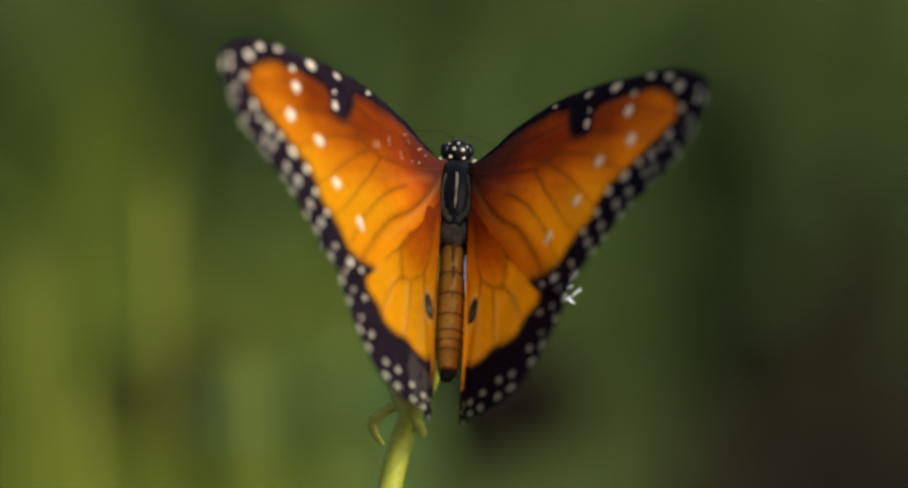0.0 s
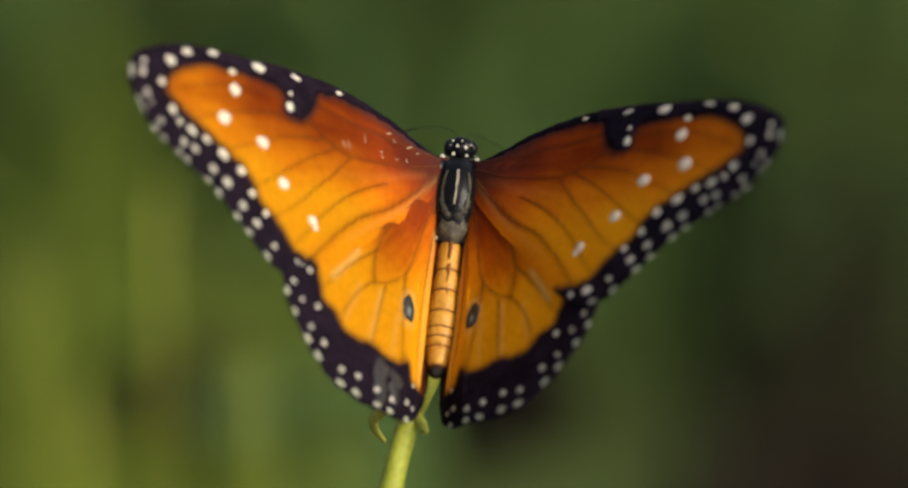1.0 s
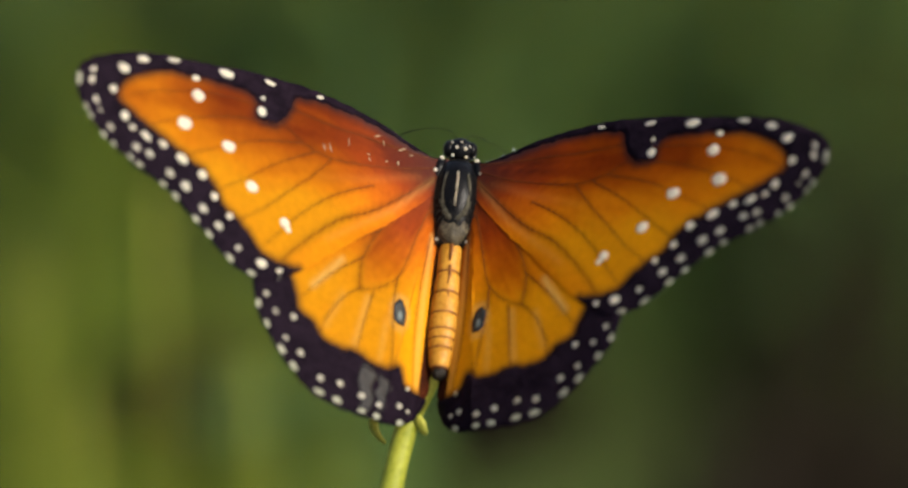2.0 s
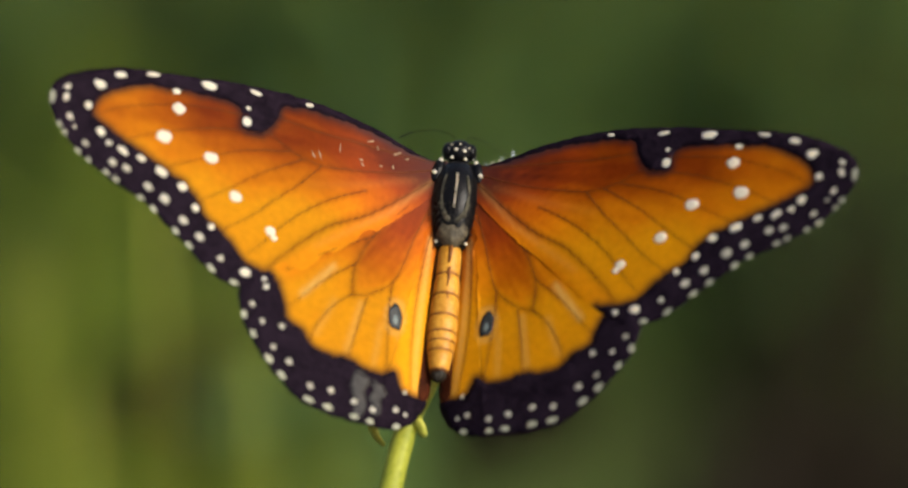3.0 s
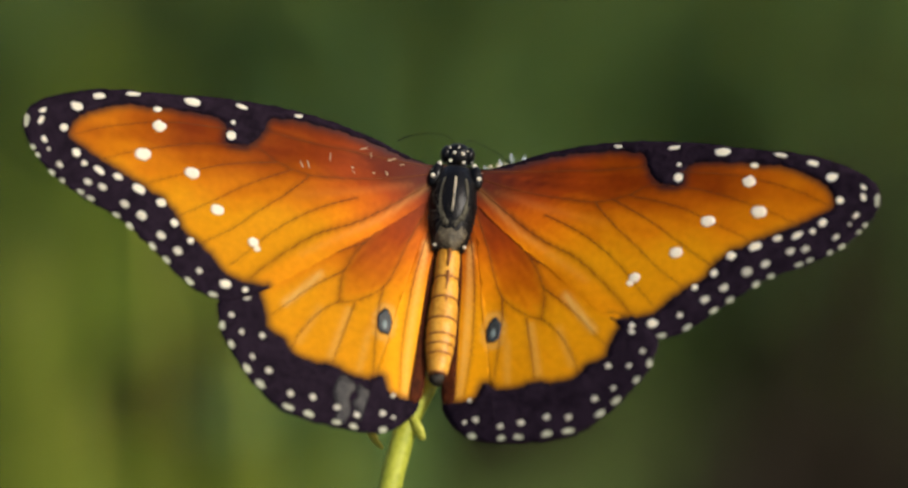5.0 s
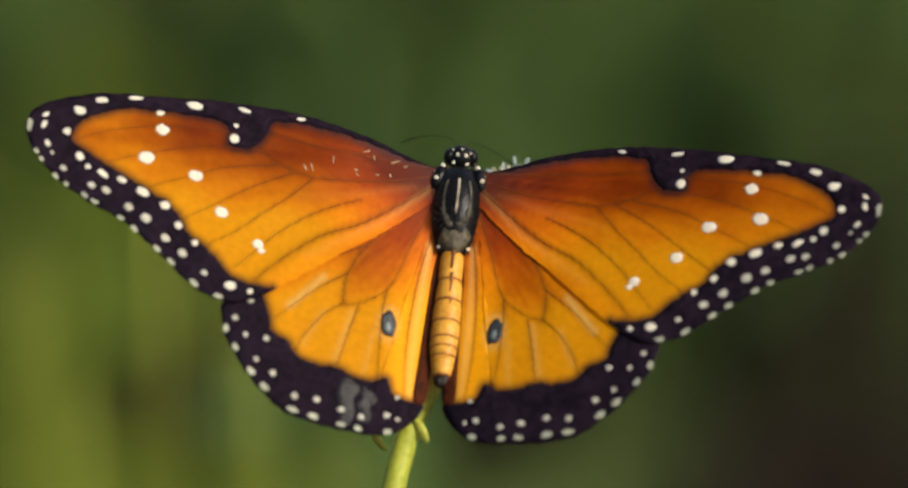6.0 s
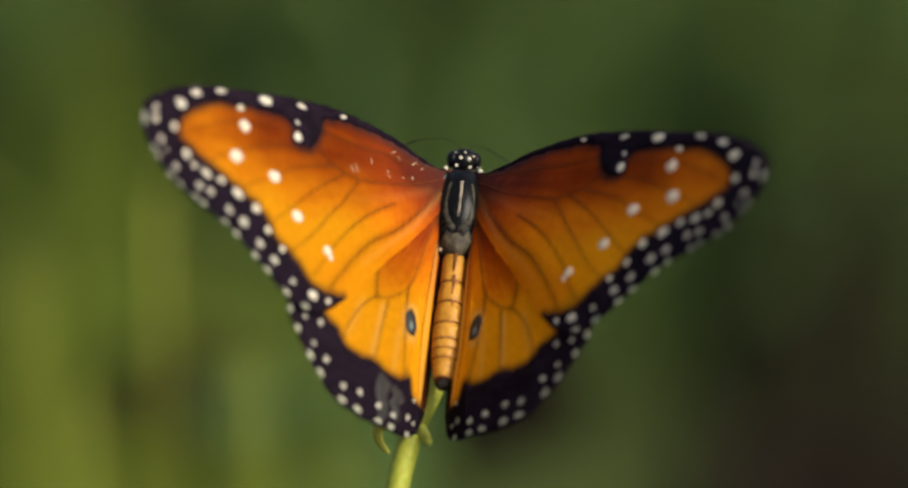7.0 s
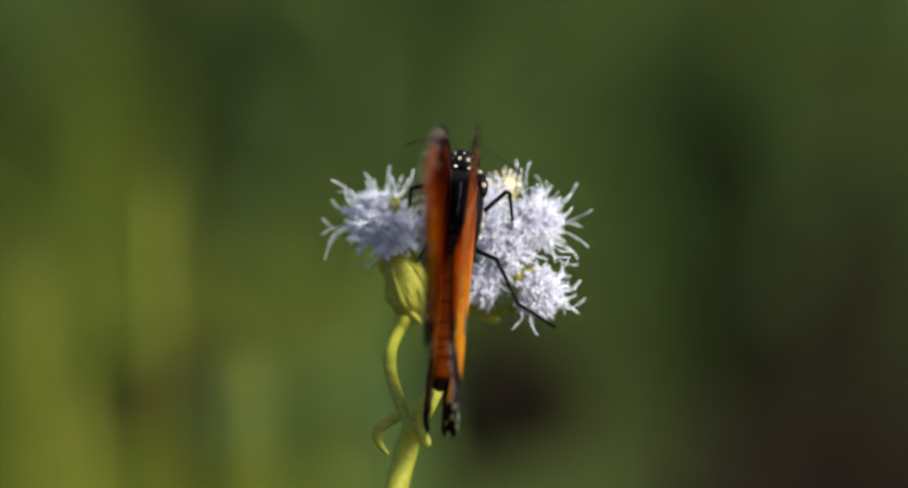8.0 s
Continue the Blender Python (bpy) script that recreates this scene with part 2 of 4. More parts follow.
def slab(name, poly, height, half, spacing, mirror, material, parent=None, label="", paint=None, reach=1.0, holes=()):
    """A thin plate of the given outline (mm), following height(x, y), with dense facets; paint gives attributes at each point; holes are closed outlines cut out of it."""
    from mathutils.geometry import delaunay_2d_cdt
    rim = [Vector((p[0], p[1])) for p in poly]
    pts = list(rim)
    xs, ys = [p.x for p in rim], [p.y for p in rim]
    rnd = random.Random(len(rim))
    y = min(ys)
    row = 0
    while y < max(ys):
        x = min(xs) + (spacing / 2 if row % 2 else 0)
        while x < max(xs):
            q = Vector((x + rnd.uniform(-.1, .1) * spacing, y + rnd.uniform(-.1, .1) * spacing))
            if inside(q, rim) and min((q - r).length for r in rim) > spacing * 0.5:
                pts.append(q)
            x += spacing
        y += spacing * 0.87
        row += 1
    edges = [(i, (i + 1) % len(rim)) for i in range(len(rim))]
    for hole in holes:
        start = len(pts)
        pts += hole
        edges += [(start + i, start + (i + 1) % len(hole)) for i in range(len(hole))]
    v, e, f, *_ = delaunay_2d_cdt(pts, edges, [], 1, 1e-5)
    n = len(v)
    s = -1 if mirror else reach
    verts = [(s * p.x * MM, p.y * MM, (height(p.x, p.y) + half) * MM) for p in v]
    verts += [(s * p.x * MM, p.y * MM, (height(p.x, p.y) - half) * MM) for p in v]
    count = {}
    faces = []
    thick = half > 0
    for t in f:
        a, b, c = t
        if (v[b] - v[a]).cross(v[c] - v[a]) < 0:
            a, b, c = c, b, a
        if abs((v[b] - v[a]).cross(v[c] - v[a])) < 1e-9:
            continue
        mid = (v[a] + v[b] + v[c]) / 3
        if any(abs(mid.x - h[0].x) < 3 and abs(mid.y - h[0].y) < 3 and inside(mid, h) for h in holes):
            continue
        faces.append((a, b, c))
        for i, j in ((a, b), (b, c), (c, a)):
            count[(i, j)] = 1
    out = [t if s > 0 else t[::-1] for t in faces]
    if thick:
        out += [tuple(k + n for k in (t[::-1] if s > 0 else t)) for t in faces]
    else:
        verts = verts[:n]
    for i, j in count:
        if thick and (j, i) not in count:
            q = (i, i + n, j + n, j)
            out.append(q if s > 0 else q[::-1])
    me = bpy.data.meshes.new(name)
    me.from_pydata(verts, [], out)
    for poly_face in me.polygons:
        poly_face.use_smooth = len(poly_face.vertices) == 3
    me.materials.append(material)
    if paint:
        values = [paint(p.x, p.y) for p in v]
        for key in values[0]:
            a = me.attributes.new(key, "FLOAT", "POINT")
            a.data.foreach_set("value", [d[key] for d in values] * (2 if thick else 1))
    ob = new(name, me)
    if parent is not None:
        ob.parent = parent
    if label:
        tagged(ob, label)
    return ob


def smooth_step(a, b, x):
    t = max(0.0, min(1.0, (x - a) / (b - a)))
    return t * t * (3 - 2 * t)


# ---- the butterfly's wings: plans in mm from the hinge, x outwards, y towards the head ----
FORE_OUTLINE = [(0.0, 0.3), (1.9, -0.1), (4.8, 0.3), (6.8, 0.75), (9.7, 1.12), (12.6, 1.25), (16.3, 1.1), (19.9, 0.62), (23.4, -0.08),
                (27.3, -1.0), (30.2, -1.6), (32.7, -2.35), (34.9, -3.3), (36.8, -4.4), (38.2, -5.7), (38.6, -7.4), (38.1, -8.6),
                (37.1, -9.9), (34.9, -11.7), (32.1, -12.95), (28.4, -14.0), (24.9, -15.8), (20.9, -18.25), (19.0, -18.8), (17.1, -18.85),
                (14.6, -17.4), (11.9, -14.9), (7.7, -10.6), (4.6, -7.6), (1.2, -3.7), (0.0, -1.6)]
FORE_BAND = [(1.6, -0.15), (4.5, -0.1), (6.6, 0.22), (10.4, 0.5), (14.1, 0.35), (16.4, -0.1), (17.2, -0.8), (17.3, -1.7), (18.0, -3.2), (19.2, -3.85), (20.3, -3.7), (20.6, -2.6), (21.2, -1.85), (23.0, -1.75),
             (27.7, -2.55), (29.9, -3.0), (31.8, -3.95), (33.4, -5.1), (34.3, -6.4), (34.2, -7.7), (33.0, -8.3), (30.2, -9.4),
             (28.2, -9.95), (26.0, -10.6), (23.6, -11.9), (22.2, -13.5), (20.5, -14.4), (19.0, -15.4), (17.5, -16.4), (15.4, -16.75), (13.6, -16.4)]
HIND_OUTLINE = [(0.3, -0.4), (3.6, -2.8), (8.8, -7.2), (14.0, -12.2), (17.5, -15.4), (19.1, -17.1), (19.15, -18.0), (18.95, -18.9), (18.3, -20.6), (17.2, -21.95),
                (15.9, -23.45), (14.2, -24.85), (12.2, -26.2), (10.0, -26.6), (8.25, -26.75), (6.7, -26.75), (4.8, -26.7), (3.1, -26.35), (1.45, -25.5),
                (0.3, -24.1), (-0.3, -22.8), (-0.25, -21.0), (0.1, -19.0), (0.2, -16.0), (0.1, -12.0), (0.0, -8.0), (-0.1, -3.0)]
HIND_BAND = [(16.6, -14.7), (15.2, -16.6), (14.4, -18.7), (12.8, -19.6), (11.8, -20.6), (10.1, -21.1), (8.3, -20.95), (6.6, -21.45), (4.85, -21.55),
             (3.5, -20.95), (2.8, -22.2), (1.6, -22.65), (-0.3, -22.4)]
FORE_VEINS = [[(0.6, -0.6), (5.3, -2.7), (10.0, -4.1), (12.4, -4.6), (15.5, -4.2), (19.0, -2.6)], [(0.6, -1.2), (4.6, -5.4), (7.3, -7.9), (10.5, -10.1), (13.4, -13.3), (15.4, -16.0)],
              [(7.6, -5.4), (10.0, -6.9), (12.1, -8.6), (14.5, -11.2), (17.4, -15.4)], [(12.3, -4.7), (13.9, -7.0), (16.4, -9.9), (17.9, -11.8), (20.3, -14.0)],
              [(14.0, -4.6), (17.5, -7.2), (20.5, -10.0), (23.2, -12.4)], [(15.5, -4.3), (20.0, -6.0), (24.0, -8.4), (26.8, -10.2)],
              [(17.5, -3.4), (23.0, -4.8), (28.0, -7.2), (31.0, -9.0)], [(20.0, -2.4), (26.0, -3.6), (31.0, -5.6), (33.8, -7.4)],
              [(0.8, -0.2), (8.0, -1.0), (14.0, -1.5), (20.0, -1.6)]]
HIND_VEINS = [[(0.8, -1.5), (2.8, -7.0), (4.4, -12.0), (6.9, -14.2), (8.35, -14.6)], [(1.1, -1.4), (4.0, -4.6), (6.6, -8.0), (8.3, -11.5), (8.35, -14.6)],
              [(6.9, -14.4), (7.5, -17.3), (8.1, -20.6)], [(8.35, -14.6), (9.9, -16.0), (11.4, -18.4), (12.0, -20.2)], [(8.3, -11.5), (11.3, -14.1), (14.2, -17.4)],
              [(6.9, -8.4), (10.8, -10.9), (14.8, -14.0)], [(4.5, -12.1), (4.7, -14.9), (4.3, -21.4)], [(0.6, -3.0), (1.8, -10.0), (2.1, -17.0), (1.7, -22.2)]]
# white marks: x, y, half length, half width
FORE_BOLD = [(34.2, -4.6, .62, .5), (32.5, -3.0, .7, .34), (29.6, -1.85, .78, .24), (24.2, -0.95, .9, .42), (19.7, 0.05, .66, .25), (14.5, 0.75, .5, .2),
             (27.1, -2.6, .42, .3), (26.6, -4.2, .7, .62), (27.4, -7.35, .8, .68), (22.7, -7.75, .78, .58), (19.7, -10.5, .68, .58), (15.85, -12.6, .6, .5),
             (15.4, -13.1, .36, .3), (20.15, -1.7, .26, .24), (20.05, -3.05, .52, .56)]
FORE_ROW_A = [(37.05, -5.9, .42, .25), (37.0, -6.9, .55, .3), (34.85, -7.0, .45, .45), (36.3, -8.65, .4, .28), (33.2, -9.0, .52, .48), (32.3, -9.8, .36, .34),
              (30.9, -10.05, .68, .38), (29.1, -10.15, .55, .36), (27.0, -10.7, .78, .5), (24.8, -11.45, .54, .52), (23.2, -12.95, .46, .42), (21.4, -14.2, .4, .4),
              (17.45, -17.3, .66, .55), (15.6, -17.35, .36, .32)]
FORE_ROW_B = [(35.7, -9.45, .28, .18), (34.4, -10.6, .45, .3), (31.6, -11.5, .45, .38), (30.2, -11.55, .52, .4), (27.9, -12.55, .54, .42), (26.2, -13.15, .62, .5),
              (24.05, -14.5, .56, .44), (22.3, -15.5, .54, .48), (20.0, -16.8, .38, .36)]
FORE_RIM = [(38.25, -7.3, .85, .32), (37.1, -9.7, .4, .25), (36.5, -10.3, .35, .25), (34.9, -11.55, .45, .25), (33.85, -12.05, .4, .25), (32.0, -12.65, .5, .28),
            (31.0, -12.95, .5, .28), (28.4, -13.8, .5, .28), (27.0, -14.5, .55, .3), (24.6, -15.75, .6, .3), (23.1, -16.65, .6, .3), (20.65, -18.05, .65, .32), (18.3, -18.6, .6, .3)]
HIND_ROW = [(16.65, -16.25, .44, .34), (17.8, -18.3, .36, .34), (16.65, -19.7, .33, .3), (14.75, -19.6, .38, .32), (15.35, -21.8, .32, .3), (13.7, -22.75, .42, .4),
            (11.45, -24.5, .4, .38), (9.4, -24.35, .42, .38), (7.1, -24.8, .42, .38), (5.25, -25.1, .4, .36), (2.95, -24.4, .38, .36), (1.95, -24.6, .28, .26), (2.25, -22.5, .3, .26)]
HIND_RIM = [(18.5, -19.5, .55, .35), (17.4, -21.1, .55, .34), (15.65, -23.05, .65, .4), (14.25, -24.25, .65, .4), (11.45, -25.8, .75, .36), (9.55, -26.0, .65, .4),
            (6.95, -26.2, .6, .34), (5.4, -26.25, .5, .36), (2.7, -25.95, .55, .32)]


RIGHT_FORE = 0.986   # the right forewing is a little shorter than the left


def fore_height(x, y):
    return 0.04 * math.sin(x * 0.9 + y * 0.7) * smooth_step(0, 8, x) - 0.0009 * x * x * (1 if x > 0 else 0) * 0.35


def hind_height(x, y):
    return -0.14 * smooth_step(-21, -11, y) + 0.03 * math.sin(x * 1.3 - y * 0.5) * smooth_step(0, 6, -y) - 0.25 * smooth_step(1.4, 0.0, x)


def mark(name, x, y, a, b, angle, height, half, mirror, material, parent, label="", seed=0, reach=1.0):
    """One raised patch of scales, lens-shaped and slightly uneven, standing out on both faces of the wing."""
    s = -1 if mirror else reach
    rnd = random.Random(seed)
    sides = 12
    bm = bmesh.new()
    wob = [rnd.uniform(0.86, 1.12) for _ in range(sides)]
    rings = []
    for z, k in ((half, 0.72), (half * 0.55, 1.0), (-half * 0.55, 1.0), (-half, 0.72)):
        ring = []
        for i in range(sides):
            t = 2 * math.pi * i / sides
            u, w = math.cos(t) * a * k * wob[i], math.sin(t) * b * k * wob[i]
            px, py = x + u * math.cos(angle) - w * math.sin(angle), y + u * math.sin(angle) + w * math.cos(angle)
            ring.append(bm.verts.new((s * px * MM, py * MM, (height(px, py) + z) * MM)))
        rings.append(ring)
    for p, q in zip(rings, rings[1:]):
        for i in range(sides):
            bm.faces.new((p[i], q[i], q[(i + 1) % sides], p[(i + 1) % sides]))
    bm.faces.new(rings[0])
    bm.faces.new(rings[-1][::-1])
    bmesh.ops.recalc_face_normals(bm, faces=bm.faces)
    return part(name, bm, material, parent, label)


def ragged(line, amount, seed):
    out = []
    for i, p in enumerate(line):
        k = noise.noise(Vector((p.x * 1.1, p.y * 1.1, seed))) + 0.6 * noise.noise(Vector((p.x * 3.4, p.y * 3.4, seed)))
        q = line[min(i + 1, len(line) - 1)] - line[max(i - 1, 0)]
        side = Vector((-q.y, q.x)).normalized()
        out.append(p + side * k * amount)
    return out


def along(outline, x, y):
    """The direction of the wing's edge nearest to a place."""
    i = min(range(1, len(outline) - 1), key=lambda k: (outline[k].x - x) ** 2 + (outline[k].y - y) ** 2)
    d = outline[i + 1] - outline[i - 1]
    return math.atan2(d.y, d.x)


def clipped(poly, line, keep):
    """The part of a closed outline on one side of a line through two points."""
    (ax, ay), (bx, by) = line

    def side(p):
        return keep * ((bx - ax) * (p.y - ay) - (by - ay) * (p.x - ax))

    out = []
    for p, q in zip(poly, poly[1:] + poly[:1]):
        sp, sq = side(p), side(q)
        if sp >= 0:
            out.append(p)
        if (sp > 0) != (sq > 0) and abs(sp - sq) > 1e-9:
            out.append(p.lerp(q, sp / (sp - sq)))
    clean = []
    for p in out:
        if not clean or (p - clean[-1]).length > 0.02:
            clean.append(p)
    return clean


def oval(x, y, a, b, angle, sides=10):
    """A small oval outline in the wing's plan."""
    turn = [(math.cos(2 * math.pi * k / sides) * a, math.sin(2 * math.pi * k / sides) * b) for k in range(sides)]
    return [Vector((x + u * math.cos(angle) - w * math.sin(angle), y + u * math.sin(angle) + w * math.cos(angle))) for u, w in turn]


def make_wing(kind, outline, band, veins, height, mirror, parent, zone, pale, reach=1.0, cut=None, keep=1, spots=()):
    rim = ragged(spline(outline, 0.35, True), 0.12, 5.0 if kind == "forewing" else 7.0)   # a worn, scalloped edge
    edge = ragged(spline(band, 0.16), 0.2, 3.0 if kind == "forewing" else 9.0)
    lines = [spline(v, 0.5) for v in veins]

    # the dark border lies between the outer edge and the band's line
    first = min(range(len(rim)), key=lambda k: (rim[k] - edge[0]).length)
    last = min(range(len(rim)), key=lambda k: (rim[k] - edge[-1]).length)
    border = rim[first:last + 1] + [p for p in reversed(edge)]

    def paint(x, y):
        d = min(gap((x, y), v) for v in lines)
        bold = gap((x, y), lines[1])
        near = gap((x, y), edge)
        spot = 0
        if kind == "forewing":
            spot = any(math.hypot((x - u) / a, (y - v) / b) < 0.72 for u, v, a, b in FORE_BOLD)
        # faint rays of lighter and darker scales from the root outwards
        ray = noise.noise(Vector((math.atan2(y, x + 2) * 24, math.hypot(x, y) * 0.13, 7.0 if mirror else 2.0)))
        # dusk near the hinge: the root's own brown plus shade beside the thorax
        return {"zone": zone(x, y) + 0.085 * ray, "veins": (0.22 + 0.30 * smooth_step(20, 3, math.hypot(x, y) - 4)) * math.exp(-(d / 0.2) ** 2) + 0.22 * math.exp(-(bold / 0.55) ** 2),
                "pale": 1.0 if spot else pale(x, y), "dusk": 1.0 if inside((x, y), border) else max(0.85 * math.exp(-(near / 0.5) ** 2), 0.55 * math.exp(-(math.hypot(x, y) / 4.2) ** 2)), "dense": -0.5 if spot else max(smooth_step(15, 5, math.hypot(x, y)), 0.4 * smooth_step(4.6, 2.2, x) if kind != "forewing" else 0)}

    plan = clipped(rim, cut, keep) if cut else rim
    holes = [oval(x, y, a * 0.66, b * 0.66, along(rim, x, y)) for x, y, a, b in spots if not cut or on_side((x, y), cut, keep)]   # light passes where the white scales are
    wing = slab(kind, plan, height, 0.0, 0.42, mirror, ORANGE, parent, "", paint, reach, holes)
    if cut:
        border = clipped(border, cut, keep)
    slab("dark_border", border, height, 0.028, 0.6, mirror, BORDER, wing, "black wing border", None, reach, holes)
    for v in lines:
        if cut and not on_side(v[len(v) // 2], cut, keep):
            continue
        bm = bmesh.new()
        s = -1 if mirror else reach
        n = len(v)
        tube(bm, [(s * p.x * MM, p.y * MM, height(p.x, p.y) * MM) for p in v], [(0.045 - 0.025 * i / n) * MM for i in range(n)], 5)
        part("vein", bm, VEIN, wing)
    return wing, rim


def on_side(p, line, keep):
    (ax, ay), (bx, by) = line
    return keep * ((bx - ax) * (p[1] - ay) - (by - ay) * (p[0] - ax)) >= 0


def fore_zone(x, y):
    # mahogany along the costa and in the cell, amber towards the outer margin
    line = -1.8 - 0.18 * x if x < 16 else -4.7 - 0.05 * (x - 16)
    z = 0.25 + 0.27 * smooth_step(1.5, -2.2, y - line) + 0.40 * smooth_step(-0.3, -7.0, y - line)
    z += 0.34 * smooth_step(23, 31, x) * smooth_step(-9, -3, y)
    z -= 0.38 * smooth_step(15, 0, x)
    return max(0, min(1, z))


CELL = [(0.6, -1.2), (2.6, -6.6), (4.4, -12.0), (6.9, -14.2), (8.35, -14.6), (8.3, -11.5), (6.6, -8.0), (4.0, -4.6), (1.1, -1.4), (0.6, -1.2)]


def hind_zone(x, y):
    z = 0.28 + 0.63 * smooth_step(-3, -17, y)
    z += 0.04 * smooth_step(3.4, 2.0, x) * smooth_step(-6, -12, y)
    if inside((x, y), CELL):
        z -= 0.19 * smooth_step(0.0, 0.4, gap((x, y), CELL)) * smooth_step(-16, -10, y)
    return max(0, min(1, z))


def fore_pale(x, y):
    a = math.exp(-(gap((x, y), [(1.5, -2.3), (5.0, -6.7), (8.4, -9.7), (11.4, -12.4)]) / 0.28) ** 2) * 0.14
    b = math.exp(-(gap((x, y), [(3.0, -2.6), (8.0, -4.9), (13.0, -6.8)]) / 0.4) ** 2) * 0.04
    return max(a, b)


def hind_pale(x, y):
    a = math.exp(-(gap((x, y), [(10.4, -12.4), (13.2, -16.0)]) / 0.3) ** 2) * 0.75
    b = math.exp(-(gap((x, y), [(1.2, -7.0), (1.5, -14.0), (1.45, -19.0), (1.2, -22.0)]) / 0.3) ** 2) * 0.42
    c = math.exp(-(gap((x, y), [(7.4, -15.2), (8.4, -20.2)]) / 0.3) ** 2) * 0.35
    d = math.exp(-(math.hypot(x - 4.0, (y + 15.6) * 0.6) - 0.95) ** 2 / 0.03) * 0.5
    e = math.exp(-(gap((x, y), [(5.3, -16.8), (5.6, -20.8)]) / 0.28) ** 2) * 0.24
    f = math.exp(-(gap((x, y), [(10.0, -15.6), (11.4, -19.4)]) / 0.28) ** 2) * 0.24
    return min(0.9, max(a, b, c, d, e, f))


def white_marks(wing, rim, rows, height, mirror, reach=1.0):
    seed = 1
    for name, marks, material, half, follow in rows:
        for x, y, a, b in marks:
            seed += 1
            angle = along(rim, x, y) if follow else random.Random(seed).uniform(-.3, .3) - 0.15
            mark(name, x, y, a * (0.86 if follow else 0.93), b * (0.86 if follow else 0.93), angle, height, half, mirror, material, wing, "", seed, reach)


def make_forewing(mirror, parent):
    wing, rim = make_wing("forewing", FORE_OUTLINE, FORE_BAND, FORE_VEINS, fore_height, mirror, parent, fore_zone, fore_pale, RIGHT_FORE, spots=FORE_BOLD + FORE_ROW_A + FORE_ROW_B + FORE_RIM)
    white_marks(wing, rim, [("white_spot", FORE_BOLD, WHITE, 0.045, False), ("white_spot", FORE_ROW_A, WHITE, 0.045, True),
                            ("white_spot", FORE_ROW_B, DIM_WHITE, 0.045, True), ("fringe_spot", FORE_RIM, CREAM, 0.04, True)], fore_height, mirror, RIGHT_FORE)
    if mirror:
        for x, y, a, b, turn in ((12.6, -3.6, .34, .07, 1.1), (13.2, -3.8, .3, .07, .9), (10.8, -2.3, .36, .05, 1.4), (8.6, -2.6, .14, .09, 0), (8.4, -3.0, .18, .07, .6), (5.4, -2.2, .16, .1, 1),
                                 (6.6, -2.5, .12, .08, 0), (8.0, -0.5, .3, .07, -.5), (7.2, -0.9, .2, .07, 1.2), (5.2, -0.7, .35, .1, -.6), (4.2, -0.9, .2, .06, -.5)):
            mark("scuff", x, y, a * 1.25, b * 0.75, turn, fore_height, 0.03, mirror, SCUFF, wing)
    return wing


FOLD_LINE = ((0.8, -1.0), (4.9, -26.0))


def make_hindwing(mirror, parent):
    wing, rim = make_wing("hindwing", HIND_OUTLINE, HIND_BAND, HIND_VEINS, hind_height, mirror, parent, hind_zone, hind_pale, 1.0, FOLD_LINE, 1, HIND_ROW + HIND_RIM)
    fold, rim = make_wing("hindwing_fold", HIND_OUTLINE, HIND_BAND, HIND_VEINS, hind_height, mirror, parent, hind_zone, hind_pale, 1.0, FOLD_LINE, -1, HIND_ROW + HIND_RIM)
    for piece, keep in ((wing, 1), (fold, -1)):
        white_marks(piece, rim, [("white_spot", [m for m in HIND_ROW if on_side(m, FOLD_LINE, keep)], DIM_WHITE, 0.045, True),
                                 ("fringe_spot", [m for m in HIND_RIM if on_side(m, FOLD_LINE, keep)], CREAM, 0.04, True)], hind_height, mirror)
    mark("scent_patch", 4.0, -15.6, 1.35, 0.66, 1.45, hind_height, 0.05, mirror, SCENT, wing, "dark grey scent patch", 5)
    # the patch's blue-grey highlight, drawn as a paler mark
    mark("scent_patch_glint", 3.95, -15.9, 0.5, 0.28, 1.45, hind_height, 0.065, mirror, HAZEL, wing, "blue-grey painted glint of the scent patch", 6)
    # the brown inner margin along the abdomen
    strip = spline([(0.05, -6.0), (0.55, -9.0), (0.7, -14.0), (0.8, -19.0), (0.8, -22.4), (-0.35, -22.2), (-0.5, -19.0), (-0.6, -16.0), (-0.6, -12.0), (-0.4, -8.0)], 0.5, True)
    slab("inner_margin", strip, hind_height, 0.035, 0.5, mirror, FOLD, fold, "dark brown inner margin")
    if mirror:
        for seed, patch in ((4.0, [(7.3, -21.6), (6.2, -22.0), (5.9, -24.0), (6.1, -26.2), (6.9, -26.2), (7.5, -24.0)]), (6.0, [(5.4, -22.2), (4.4, -22.6), (4.3, -24.0), (4.5, -25.7), (5.2, -25.8), (5.6, -24.0)])):
            slab("worn_patch", ragged(spline(patch, 0.5, True), 0.55, seed), hind_height, 0.034, 0.5, mirror, WORN, wing, "grey patch of rubbed scales")
    return wing, fold


